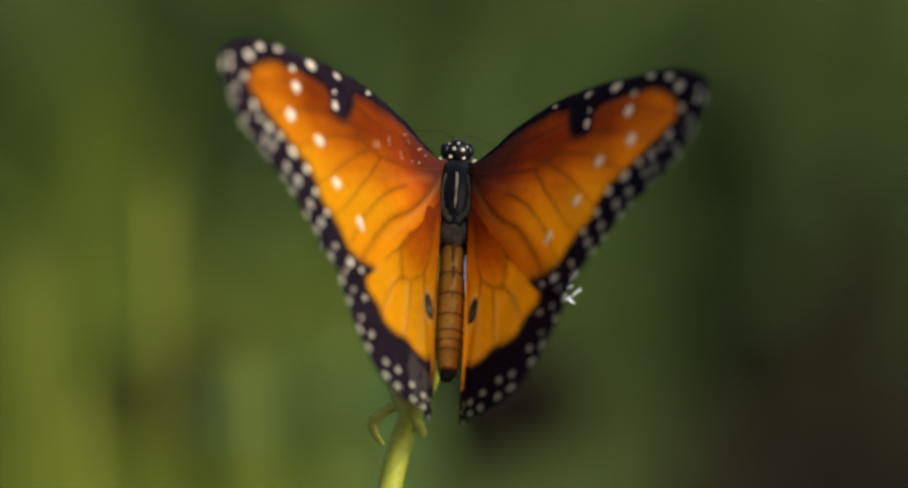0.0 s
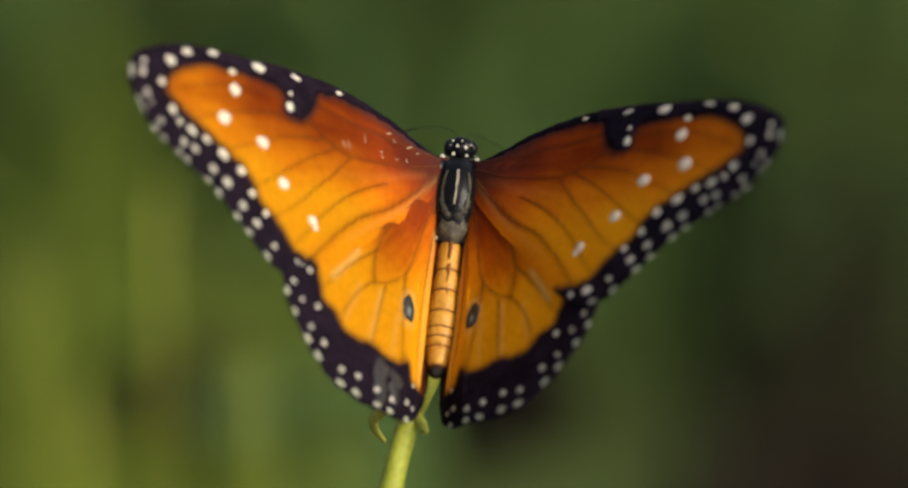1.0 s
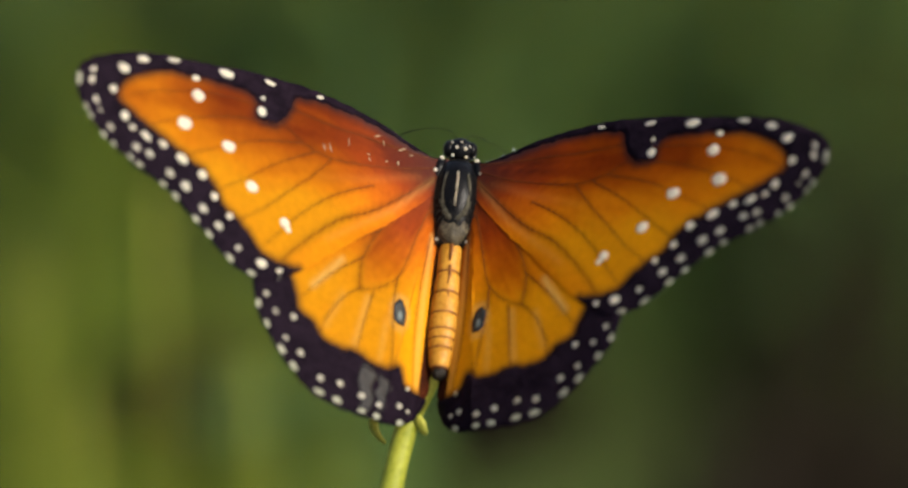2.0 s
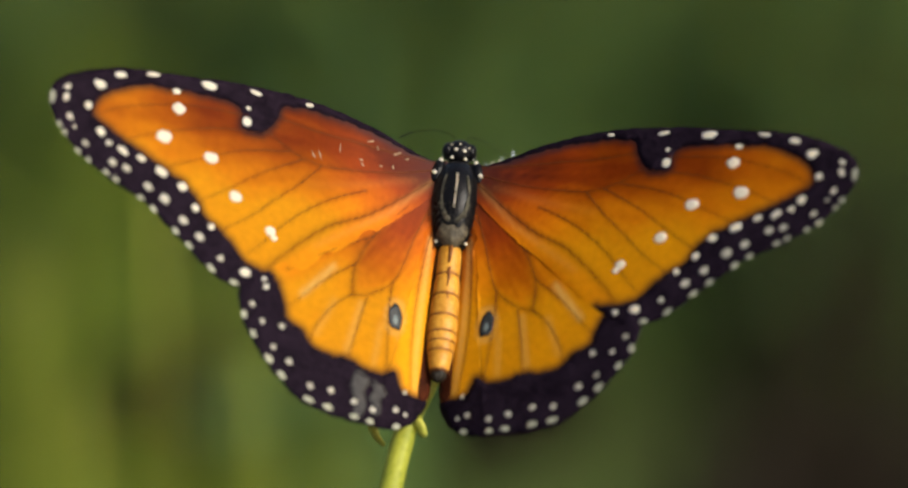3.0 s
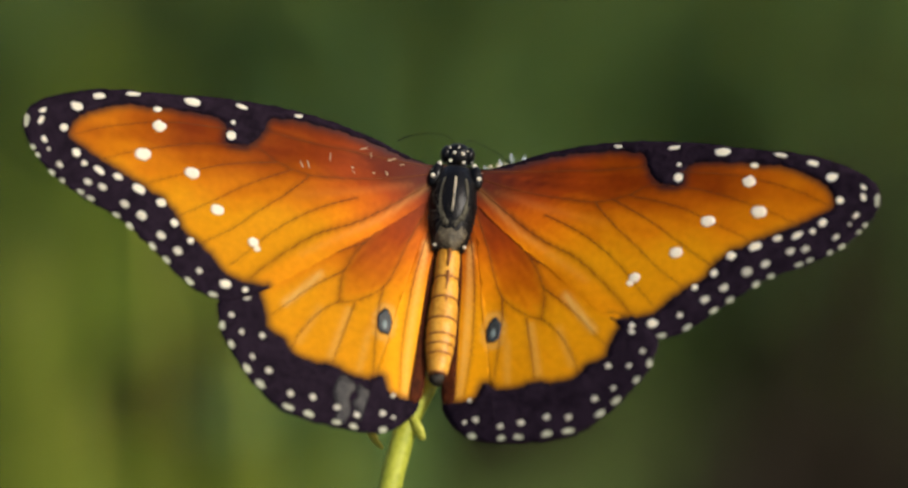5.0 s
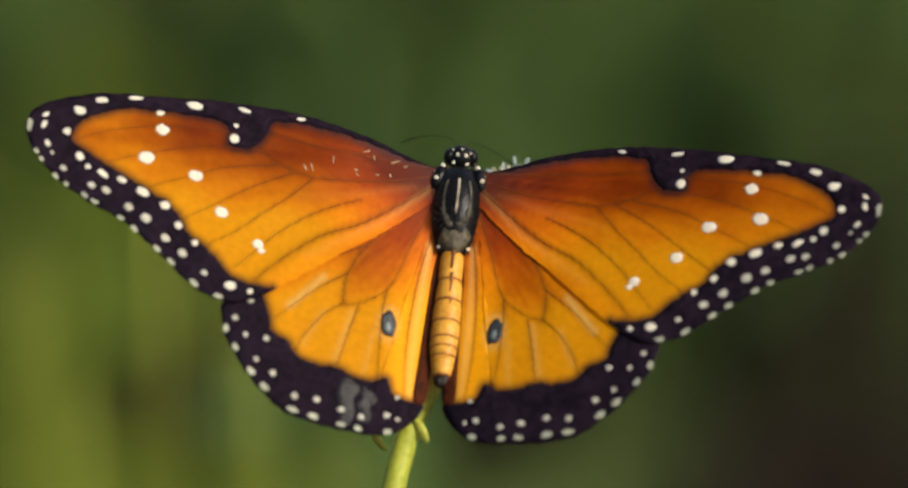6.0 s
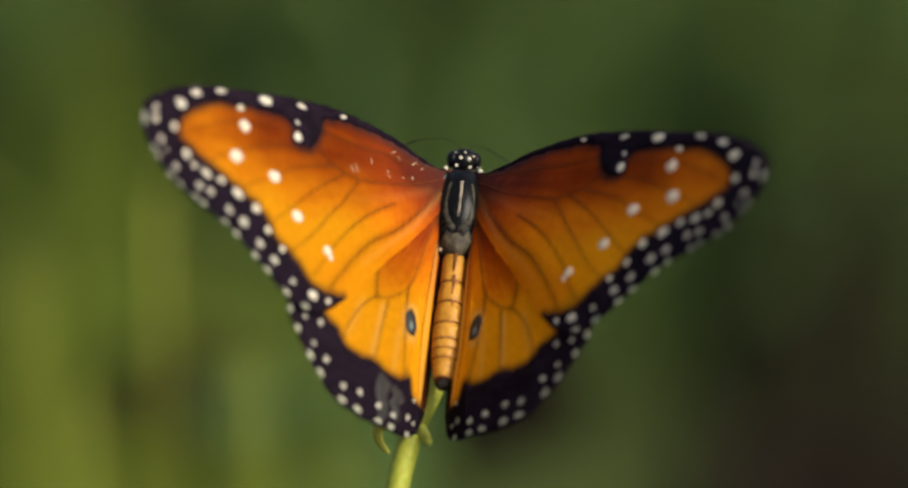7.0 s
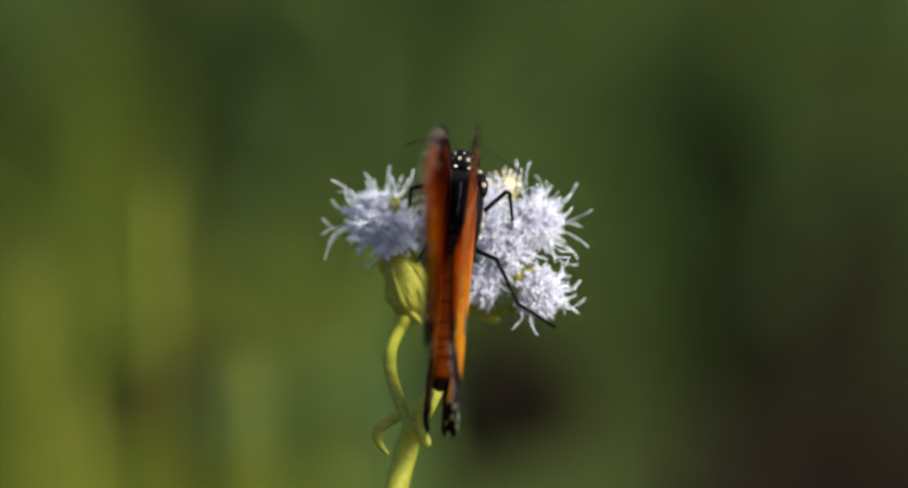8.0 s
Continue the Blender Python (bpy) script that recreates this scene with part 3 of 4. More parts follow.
# ---- the butterfly's body ----
def loft(bm, rows, sides=20):
    """rows: y, half width, half height, z of the axis (mm). A round body along y."""
    rings = []
    for y, w, h, z in rows:
        rings.append([bm.verts.new((w * math.cos(2 * math.pi * k / sides) * MM, y * MM, (z + h * math.sin(2 * math.pi * k / sides)) * MM)) for k in range(sides)])
    for a, b in zip(rings, rings[1:]):
        for k in range(sides):
            bm.faces.new((a[k], b[k], b[(k + 1) % sides], a[(k + 1) % sides]))
    bm.faces.new(rings[0])
    bm.faces.new(rings[-1][::-1])
    bmesh.ops.recalc_face_normals(bm, faces=bm.faces)


def bead(name, x, y, z, r, material, parent, label="", stretch=(1, 1, 0.6)):
    bm = bmesh.new()
    blob(bm, (x * MM, y * MM, z * MM), [r * k * MM for k in stretch], None, 6, 8, 0.1, x + y)
    return part(name, bm, material, parent, label)


def make_butterfly():
    root = tagged(new("butterfly"), "orange, black and white-spotted butterfly opening its wings on a flower", "butterfly")
    bm = bmesh.new()
    loft(bm, [(1.3, 0.6, 0.6, -0.5), (1.1, 1.3, 1.2, -0.45), (0.5, 1.85, 1.75, -0.35), (-0.8, 2.2, 2.15, -0.3), (-2.8, 2.3, 2.35, -0.3), (-4.8, 2.15, 2.15, -0.4),
              (-6.4, 1.85, 1.75, -0.6), (-7.4, 1.5, 1.4, -0.8), (-7.9, 0.9, 0.9, -0.9)])
    thorax = part("thorax", bm, CHITIN, root, "glossy black thorax")

    def on_back(x, y):
        w, h, z = 2.28, 2.3, -0.32
        if y > -1.0:
            w, h = 2.15 - 0.35 * (y + 1.0), 2.2 - 0.45 * (y + 1.0)
        elif y < -4.8:
            k = (-4.8 - y) / 2.7
            w, h, z = 2.15 - 0.6 * k, 2.15 - 0.75 * k, -0.4 - 0.4 * k
        return z + h * math.sqrt(max(0.02, 1 - (x / w) ** 2))

    for name, line, r in (("back_stripe", [(0.0, 0.6), (0.03, -1.5), (-0.03, -3.9)], 0.07),
                          ("side_stripe", [(0.95, -0.6), (1.25, -2.4), (1.0, -4.6)], 0.07), ("side_stripe", [(-0.95, -0.6), (-1.25, -2.4), (-1.0, -4.6)], 0.07),
                          ("collar_stripe", [(1.3, -3.6), (0.9, -4.6), (0.35, -5.2)], 0.2), ("collar_stripe", [(-1.3, -3.6), (-0.9, -4.6), (-0.35, -5.2)], 0.2)):
        rnd = random.Random(int(r * 100) + len(line))
        bm = bmesh.new()
        pts = spline([(a, b, 0) for a, b in line], 0.12)
        n = len(pts)
        for i, p in enumerate(pts):   # short lying hairs along the stripe
            for _ in range(7):
                x, y = p.x + rnd.gauss(0, r * 0.45), p.y + rnd.uniform(-.1, .1)
                q = (x + rnd.gauss(0, .05), y - rnd.uniform(0.25, 0.5))
                tube(bm, [(x * MM, y * MM, (on_back(x, y) - 0.02) * MM), (q[0] * MM, q[1] * MM, (on_back(*q) + 0.07) * MM)], [0.03 * MM, 0.012 * MM], 4)
        part(name, bm, WHITE if name == "back_stripe" else STRIPE, thorax, "fine pale hair stripe")
    rnd = random.Random(77)
    bm = bmesh.new()
    for _ in range(520):   # hair over the rear and the flanks of the back
        x, y = rnd.uniform(-2.1, 2.1), -7.3 + 6.8 * rnd.random() ** 1.7
        if abs(x) < 0.9 and y > -3.6:
            continue
        way = Vector((x * 0.25 + rnd.uniform(-.15, .15), -0.5, 0.2)) * rnd.uniform(0.6, 1.1)
        a = Vector((x, y, on_back(x, y) - 0.02))
        tube(bm, [a * MM, (a + way * 0.5 + Vector((0, 0, 0.03))) * MM, (a + way * 0.9 - Vector((0, 0, 0.05))) * MM], [0.022 * MM, 0.018 * MM, 0.008 * MM], 3)
    tagged(part("thorax_hair", bm, BROWN_HAIR, thorax, "short grey-brown hair"), kind="stuff")
    for s in (-1, 1):
        bm = bmesh.new()
        blob(bm, (s * 1.85 * MM, 0.0 * MM, 0.55 * MM), (0.62 * MM, 1.35 * MM, 0.62 * MM), pose(0, 0, 0, 0, 0, s * 14).to_3x3(), 8, 12, 0.2, 3.0 + s)
        part("shoulder_flap", bm, CHITIN, thorax, "black scale over the wing root")
        for x, y, z, r in ((1.6, 1.0, 0.85, 0.24), (2.1, -0.4, 1.1, 0.22), (2.25, 0.3, 0.85, 0.1), (1.35, -7.1, 0.35, 0.18)):
            bead("white_dot", s * x, y, z, r, WHITE, thorax)
    bm = bmesh.new()
    blob(bm, (0, -5.9 * MM, 0.18 * MM), (1.62 * MM, 1.9 * MM, 1.2 * MM), None, 10, 18, 0.25, 4.0)
    part("scutellum", bm, OLIVE_HAIR, thorax, "grey-brown hairy rear of the thorax")
    for x, y, z in ((2.2, -2.2, -1.0), (2.25, -3.4, -1.1), (2.1, -4.6, -1.2), (-2.2, -2.2, -1.0), (-2.2, -3.6, -1.2)):
        bead("white_dot", x, y, z, 0.3, WHITE, thorax, "", (0.6, 1.2, 1))
    # head
    bm = bmesh.new()
    blob(bm, (0, 2.55 * MM, -0.35 * MM), (1.3 * MM, 1.22 * MM, 1.2 * MM), None, 10, 16, 0.05)
    head = part("head", bm, CHITIN, root, "black head with white dots")
    upright = pose(0, 0, 0, -LEAN).to_3x3()
    for s in (-1, 1):
        bm = bmesh.new()
        blob(bm, (s * 1.05 * MM, 2.6 * MM, -0.3 * MM), (0.56 * MM, 0.85 * MM, 0.85 * MM), None, 10, 14)
        part("eye", bm, CHITIN, head, "shiny black eye")
        bm = bmesh.new()
        reach = [(0.35, 3.4, 0.2), (1.0, 4.2, 0.1), (2.6, 4.6, -0.2), (4.6, 4.3, -0.6), (5.6, 3.8, -0.8)] if s < 0 else [(0.35, 3.4, 0.2), (0.9, 4.2, -0.2), (2.2, 4.5, -1.4), (4.0, 4.3, -2.8), (5.4, 3.8, -3.8)]
        pts = spline([(s * a, b, c) for a, b, c in reach], 0.3)
        n = len(pts)
        tube(bm, [p * MM for p in pts], [(0.03 if i < n - 4 else 0.06) * MM for i in range(n)], 6)
        part("antenna", bm, CHITIN, head, "thin black antenna")
    for x, y, r, tall in ((-0.3, 0.3, 0.2, 1), (0.44, 0.22, 0.2, 1), (-0.6, -0.45, 0.2, 1), (0.55, -0.52, 0.2, 1), (0.05, 0.82, 0.13, 1), (-0.72, 0.72, 0.12, 1), (0.82, 0.5, 0.12, 1), (-1.2, -0.05, 0.28, 1.6), (1.22, -0.25, 0.26, 1.6)):
        v = upright @ Vector((x, y, math.sqrt(max(0.12, 1.42 - x * x * 0.85 - y * y))))
        bead("white_dot", v.x * 1.06, 2.55 + v.y, -0.35 + v.z, r * 0.85, WHITE, head, "", (0.55 if tall > 1 else 1, tall, 0.7))
    # abdomen, ring by ring
    def sag(y):
        return -0.45 + 0.02 * (y + 7)

    rings = [(-7.2, 1.05, 1.1), (-10.3, 1.12, 1.22), (-12.4, 1.25, 1.34), (-14.5, 1.36, 1.42), (-16.1, 1.36, 1.4), (-17.0, 1.31, 1.32), (-17.9, 1.22, 1.24), (-19.7, 0.88, 0.92)]
    for (y0, w0, h0), (y1, w1, h1) in zip(rings, rings[1:]):
        z0, z1 = sag(y0), sag(y1)
        bm = bmesh.new()
        loft(bm, [(y0 + 0.1, w0 * 0.86, h0 * 0.86, z0), (y0, w0 * 0.96, h0 * 0.96, z0), (y0 * 0.7 + y1 * 0.3, (w0 * 0.6 + w1 * 0.4) * 1.02, (h0 * 0.6 + h1 * 0.4) * 1.02, z0),
                  (y0 * 0.2 + y1 * 0.8, (w0 * 0.2 + w1 * 0.8) * 1.012, (h0 * 0.2 + h1 * 0.8) * 1.012, z1), (y1, w1 * 0.98, h1 * 0.98, z1), (y1 - 0.05, w1 * 0.9, h1 * 0.9, z1)])
        ring = part("abdomen_segment", bm, BELLY, root, "amber abdomen ring")
        bm = bmesh.new()
        loft(bm, [(y1 + 0.14, w1 * 1.0, h1 * 1.0, z1), (y1 + 0.09, w1 * 1.012, h1 * 1.012, z1), (y1 + 0.0, w1 * 1.01, h1 * 1.01, z1), (y1 - 0.06, w1 * 0.96, h1 * 0.96, z1)])
        part("brown_band", bm, BAND, ring, "narrow brown band")
    bm = bmesh.new()
    for y0, y1 in ((-7.6, -9.3), (-9.8, -11.7), (-12.2, -13.8)):
        pts = [(0, y0 * MM, (sag(y0) + 1.08) * MM), (0.05 * MM, (y0 + y1) / 2 * MM, (sag((y0 + y1) / 2) + 1.2) * MM), (0, y1 * MM, (sag(y1) + 1.28) * MM)]
        tube(bm, pts, [0.34 * MM, 0.26 * MM, 0.12 * MM], 6, 0.5)
    part("back_line", bm, BAND, root, "brown line down the abdomen")
    bm = bmesh.new()
    blob(bm, (0, -19.9 * MM, -0.8 * MM), (0.72 * MM, 0.7 * MM, 0.75 * MM), None, 10, 16, 0.35, 2.0)
    part("abdomen_tip", bm, BROWN_HAIR, root, "dark brown abdomen tip")
    # legs and the tongue, in the stage's millimetres as the butterfly stands with closed wings
    back = (Matrix.Translation(Vector((0.62, 5.4, 0))) @ STANCE).inverted()
    for line in ([(1.4, 3.6, -3.2), (2.4, 2.7, -2.6), (4.8, 4.8, -1.8), (5.1, 4.6, -1.9), (5.45, 1.4, -4.2)],
                 [(1.2, 0.6, -3.0), (2.1, -0.6, -2.2), (3.9, -1.4, -1.2), (5.9, -5.5, -1.6), (9.3, -7.6, -3.0)],
                 [(-1.0, 4.2, -3.0), (-2.6, 5.4, -3.2), (-3.9, 5.1, -4.0), (-4.1, 3.6, -5.4)],
                 [(-1.0, 0.6, -3.2), (-2.4, -0.2, -3.6), (-3.4, -1.6, -5.2)]):
        bm = bmesh.new()
        pts = []
        for a, b in zip(line, line[1:]):
            for k in range(4):
                pts.append(back @ Vector(a).lerp(Vector(b), k / 4) * MM)
        pts.append(back @ Vector(line[-1]) * MM)
        n = len(pts)
        tube(bm, pts, [(0.28 - 0.14 * i / n + (0.03 if i % 4 == 0 else 0)) * MM for i in range(n)], 7)
        part("leg", bm, CHITIN, root, "thin jointed black leg")
    bm = bmesh.new()
    tube(bm, [p * MM for p in spline([(0, 3.2, -1.1), (0.2, 3.7, -2.6), (0.1, 2.8, -5.0)], 0.4)], 0.1 * MM, 6)
    part("tongue", bm, CHITIN, head, "thin black tongue")
    wings = {}
    for side, mirror in (("l", True), ("r", False)):
        wings["h" + side], wings["b" + side] = make_hindwing(mirror, root)
        wings["f" + side] = make_forewing(mirror, root)
    return root, wings


butterfly, wings = make_butterfly()


# ---- the flowering stem it sits on ----
def make_head(parent, centre, size, out, seed, styles=64, bud=False, far=1.0):
    """One flower head: green calyx, tight small florets, long curling styles. centre in stage mm."""
    rnd = random.Random(seed)
    c = Vector(centre)
    axis = Vector(out).normalized()
    turn = axis.to_track_quat("Z", "Y").to_matrix()
    bm = bmesh.new()
    if bud == "green":   # a full, closed cup
        blob(bm, (c - axis * size * 0.4) * MM, (size * 0.66 * MM, size * 0.66 * MM, size * 0.95 * MM), turn, 10, 16, 0.2, seed)
    else:
        blob(bm, (c - axis * size * 0.55) * MM, (size * 0.62 * MM, size * 0.62 * MM, size * 0.75 * MM), turn, 8, 12, 0.2, seed)
    many = 26 if bud == "green" else 14
    for k in range(many):   # narrow bracts up the calyx
        a = 2 * math.pi * k / many * (1 if many == 14 else 2) + rnd.uniform(-.1, .1)
        d = turn @ Vector((math.cos(a), math.sin(a), 0))
        low = c - axis * size * 1.2 + d * size * 0.3
        mid = c - axis * size * 0.6 + d * size * 0.66
        top = c + axis * size * rnd.uniform(-0.1, 0.15) + d * size * rnd.uniform(0.6, 0.72)
        if many > 14:
            mid, top = c - axis * size * 0.4 + d * size * 0.66, c + axis * size * rnd.uniform(0.3, 0.7) + d * size * rnd.uniform(0.15, 0.5)
        tube(bm, [p * MM for p in (low, mid, top)], [0.1 * size * MM, 0.14 * size * MM, 0.03 * size * MM], 5, 0.6)
    calyx = part("flower_head", bm, CALYX, parent, "yellow-green calyx with florets")
    bm = bmesh.new()
    blob(bm, (c + axis * size * 0.12) * MM, (size * 0.5 * MM,) * 3, turn, 8, 12, 0.3, seed)
    florets = 150 if not bud else (30 if bud == "cream" else 0)
    for k in range(florets):
        t = (k + 0.5) / florets
        a = k * 2.399
        polar = math.acos(1 - t * 1.15)
        d = turn @ Vector((math.sin(polar) * math.cos(a), math.sin(polar) * math.sin(a), math.cos(polar)))
        base = c + d * size * 0.3
        tip = c + d * size * (rnd.uniform(0.55, 0.98) if rnd.random() < 0.93 else rnd.uniform(1.0, 1.15)) + Vector((rnd.gauss(0, .08), rnd.gauss(0, .08), rnd.gauss(0, .08))) * size
        tube(bm, [base * MM, base.lerp(tip, 0.6) * MM, tip * MM], [0.045 * size * MM, 0.055 * size * MM, 0.08 * size * MM], 6)
        if not bud:   # five small lobes
            f = d.to_track_quat("Z", "Y").to_matrix()
            for j in range(5):
                b = 2 * math.pi * j / 5 + a
                e = f @ Vector((math.cos(b), math.sin(b), 0.35))
                tube(bm, [tip * MM, (tip + e * size * 0.11) * MM, (tip + e * size * 0.17 + d * size * 0.05) * MM], [0.036 * size * MM, 0.04 * size * MM, 0.012 * size * MM], 4, 0.6)
    tone = (ANTHER if bud == "cream" else CALYX) if bud else PETAL
    part("floret_tuft", bm, tone, calyx, "unopened florets" if bud else "small pale lilac florets")
    if styles:
        bm = bmesh.new()
        for k in range(styles):
            t = (k + 0.5) / styles
            a = k * 2.399 + rnd.uniform(-.4, .4)
            polar = math.acos(1 - t * 1.02)
            d = (turn @ Vector((math.sin(polar) * math.cos(a), math.sin(polar) * math.sin(a), math.cos(polar)))).normalized()
            bend = Vector((rnd.uniform(-1, 1), rnd.uniform(-1, 1), rnd.uniform(-1, 1)))
            bend = (bend - d * bend.dot(d)) * rnd.uniform(0.15, 0.9)
            reach = size * rnd.choice((0.4, 0.5, 0.6, 0.75, 0.9, 1.15)) * far
            start = c + d * size * 0.5
            pts = spline([start, start + d * reach * 0.5 + bend * reach * 0.12, start + d * reach * 0.85 + bend * reach * 0.5, start + d * reach + bend * reach * 0.95], size * 0.2)
            n = len(pts)
            tube(bm, [p * MM for p in pts], [(0.04 if i < n - 2 else 0.058) * MM for i in range(n)], 5)
        part("style_tuft", bm, STYLE, calyx, "long curling white styles")
    return calyx


def make_flower():
    root = tagged(new("flowering_stem"), "green stem with clusters of fluffy pale lilac flowers", "flower")
    root.matrix_basis = STAGE
    heads = [((-6.9, 2.2, -8.5), 2.7, (-0.55, 0.65, 0.5)), ((-5.5, 0.9, -8.0), 2.4, (-0.2, 0.4, 0.8)), ((7.2, 1.8, -7.0), 2.7, (0.65, 0.35, 0.55)),
             ((4.3, -0.4, -6.0), 2.8, (0.1, 0.1, 0.9)), ((7.6, -4.4, -5.0), 2.5, (0.6, -0.35, 0.7)), ((2.4, -3.8, -6.0), 1.9, (0.1, -0.3, 0.9)),
             ((-1.0, 1.5, -7.5), 2.5, (-0.1, 0.4, 0.8)), ((2.8, 3.4, -7.0), 2.4, (0.1, 0.6, 0.7))]
    for k, (c, size, out) in enumerate(heads):
        make_head(root, c, size, out, 11 + k, far=(1.35, 1.0, 1.3, 0.9, 1.05, 0.9, 0.8, 0.8)[k])
    for k, (c, size, out, tone) in enumerate([((4.8, 5.2, -7.5), 1.7, (0.3, 0.8, 0.4), "cream"), ((-5.6, 3.6, -7.4), 1.3, (0.4, 0.4, 0.6), "green"), ((-5.4, -0.8, -9.2), 2.6, (-0.3, 0.85, 0.3), "green"),
                                              ((-4.5, -3.2, -8.2), 3.3, (-0.35, 0.9, 0.3), "green")]):
        make_head(root, c, size, out, 40 + k, 8 if k == 0 else 0, tone)
    hub = (-1.75, -13.2, 5.6)
    down = STAGE.inverted()
    foot = [down @ Vector((-0.06, -0.11, -0.03)) / MM, down @ Vector((-0.045, -0.09, 0.45)) / MM, down @ Vector((-0.022, -0.062, 0.88)) / MM]
    bm = bmesh.new()
    pts = spline([*foot, (-9.9, -44, 17.0), (-5.9, -25.5, 12.0), (-5.2, -22.0, 10.7), (-4.5, -19.2, 9.2), (-3.6, -16.4, 7.8), hub, (-0.9, -9.5, 0.5), (-0.8, -5.0, -5.5)], 1.5)
    n = len(pts)
    tube(bm, [p * MM for p in pts], [(1.36 - 0.3 * i / n - 0.45 * smooth_step(n - 14, n - 7, i)) * MM for i in range(n)], 12)
    part("stem", bm, STEM, root, "yellow-green stem")
    for line, r in (([(-3.8, -16.6, 7.4), (-4.8, -14.5, 3.5), (-5.8, -11.6, -1.0), (-5.7, -9.4, -4.2), (-4.7, -7.4, -7.4), (-4.3, -6.2, -9.0), (-4.5, -4.4, -9.5)], 0.58),
                    ([(-4.4, -6.2, -8.8), (-5.8, -2.5, -10.4), (-6.8, 1.6, -9.8)], 0.4), ([hub, (-0.6, -9.5, -6.5), (1.6, -5.6, -8.8), (3.6, -3.0, -8.8)], 0.36),
                    ([(1.0, -6.4, -8.4), (4.4, -6.2, -8.2), (6.8, -5.4, -7.0)], 0.34), ([(3.0, -5.8, -7.0), (5.2, -2.0, -8.6), (6.2, 0.6, -8.6)], 0.38),
                    ([(-0.8, -5.0, -6.0), (-0.9, -2.0, -8.4), (-1.0, 0.2, -9.2)], 0.42), ([(-0.8, -5.0, -6.0), (1.4, 0.0, -9.2), (2.6, 2.0, -9.0)], 0.36),
                    ([(1.4, 0.0, -9.2), (3.6, 2.4, -9.2), (4.5, 3.8, -8.6)], 0.32), ([(-5.8, -10.0, -5.4), (-5.0, -6.6, -8.6), (-4.0, -5.6, -9.2)], 0.3), ([(0.6, -7.2, -8.0), (1.6, -6.2, -8.0), (2.4, -5.0, -7.4)], 0.3)):
        bm = bmesh.new()
        pts = spline(line, 0.8)
        tube(bm, [p * MM for p in pts], r * MM, 8)
        part("flower_stalk", bm, STEM, root)
    for line, w in (([(-4.5, -15.4, 5.0), (-5.4, -15.8, 3.2), (-6.95, -16.9, 2.6), (-6.8, -18.1, 2.8), (-6.0, -19.0, 3.2)], 0.85), ([(-3.5, -16.0, 8.6), (-2.9, -16.8, 9.0), (-2.25, -18.0, 9.4)], 0.6),
                    ([(-3.4, -15.8, 7.6), (-2.9, -14.8, 7.0), (-2.7, -13.8, 6.4)], 0.35), ([(2.6, -6.6, -8), (3.4, -7.0, -7.6), (4.2, -7.0, -7.2)], 0.5), ([(-4.0, -6.4, -5.6), (-3.4, -6.9, -5.4), (-3.0, -7.4, -5.2)], 0.4)):
        bm = bmesh.new()
        pts = spline(line, 0.4)
        n = len(pts)
        tube(bm, [p * MM for p in pts], [w * MM * (0.25 + 0.75 * math.sin(math.pi * min(1, (i + 1) / (n + 0.5)))) for i in range(n)], 8, 0.6)
        part("bract", bm, CALYX, root, "small curled green bract")
    return root


flower = make_flower()


# ---- ground and the plants behind ----
def make_ground():
    bm = bmesh.new()
    xs = sorted({*[-60, -20, -8, -4, -2.5], *[k * 0.1 for k in range(-15, 16)], 2.5, 4, 8, 20, 60})
    ys = sorted({*[-30, -10, -4, -2], *[k * 0.1 for k in range(-10, 30)], 4, 6, 10, 25, 80, 400})
    rows = [[bm.verts.new((x * (6 if abs(x) > 50 else 1), y, 0.018 * noise.noise(Vector((x * 3, y * 3, 0))) + 0.01 * noise.noise(Vector((x * 11, y * 11, 4))))) for x in xs] for y in ys]
    for a, b in zip(rows, rows[1:]):
        for i in range(len(xs) - 1):
            bm.faces.new((a[i], a[i + 1], b[i + 1], b[i]))
    return tagged(finish("ground", bm, SOIL), "dark brown bare soil under the plants", "ground", kind="structure")


def leaf_mesh(name, length, width, droop, material):
    """A pointed leaf blade with a fold along its midrib, its stalk at the origin, growing along x."""
    bm = bmesh.new()
    rows = []
    n = 7
    for i in range(n + 1):
        t = i / n
        w = width * math.sin(math.pi * (0.04 + 0.96 * t) ** 0.8) ** 0.8 * (1 if i < n else 0.1)
        x, z = length * t * (1 - 0.15 * droop * t), -droop * length * 0.5 * t * t
        rows.append([bm.verts.new((x, -w, z + w * 0.35)), bm.verts.new((x, 0, z)), bm.verts.new((x, w, z + w * 0.35))])
    for a, b in zip(rows, rows[1:]):
        for k in range(2):
            bm.faces.new((a[k], a[k + 1], b[k + 1], b[k]))
    bmesh.ops.solidify(bm, geom=bm.faces[:], thickness=0.0004)
    me = bpy.data.meshes.new(name)
    bm.to_mesh(me)
    bm.free()
    for f in me.polygons:
        f.use_smooth = True
    me.materials.append(material)
    return me


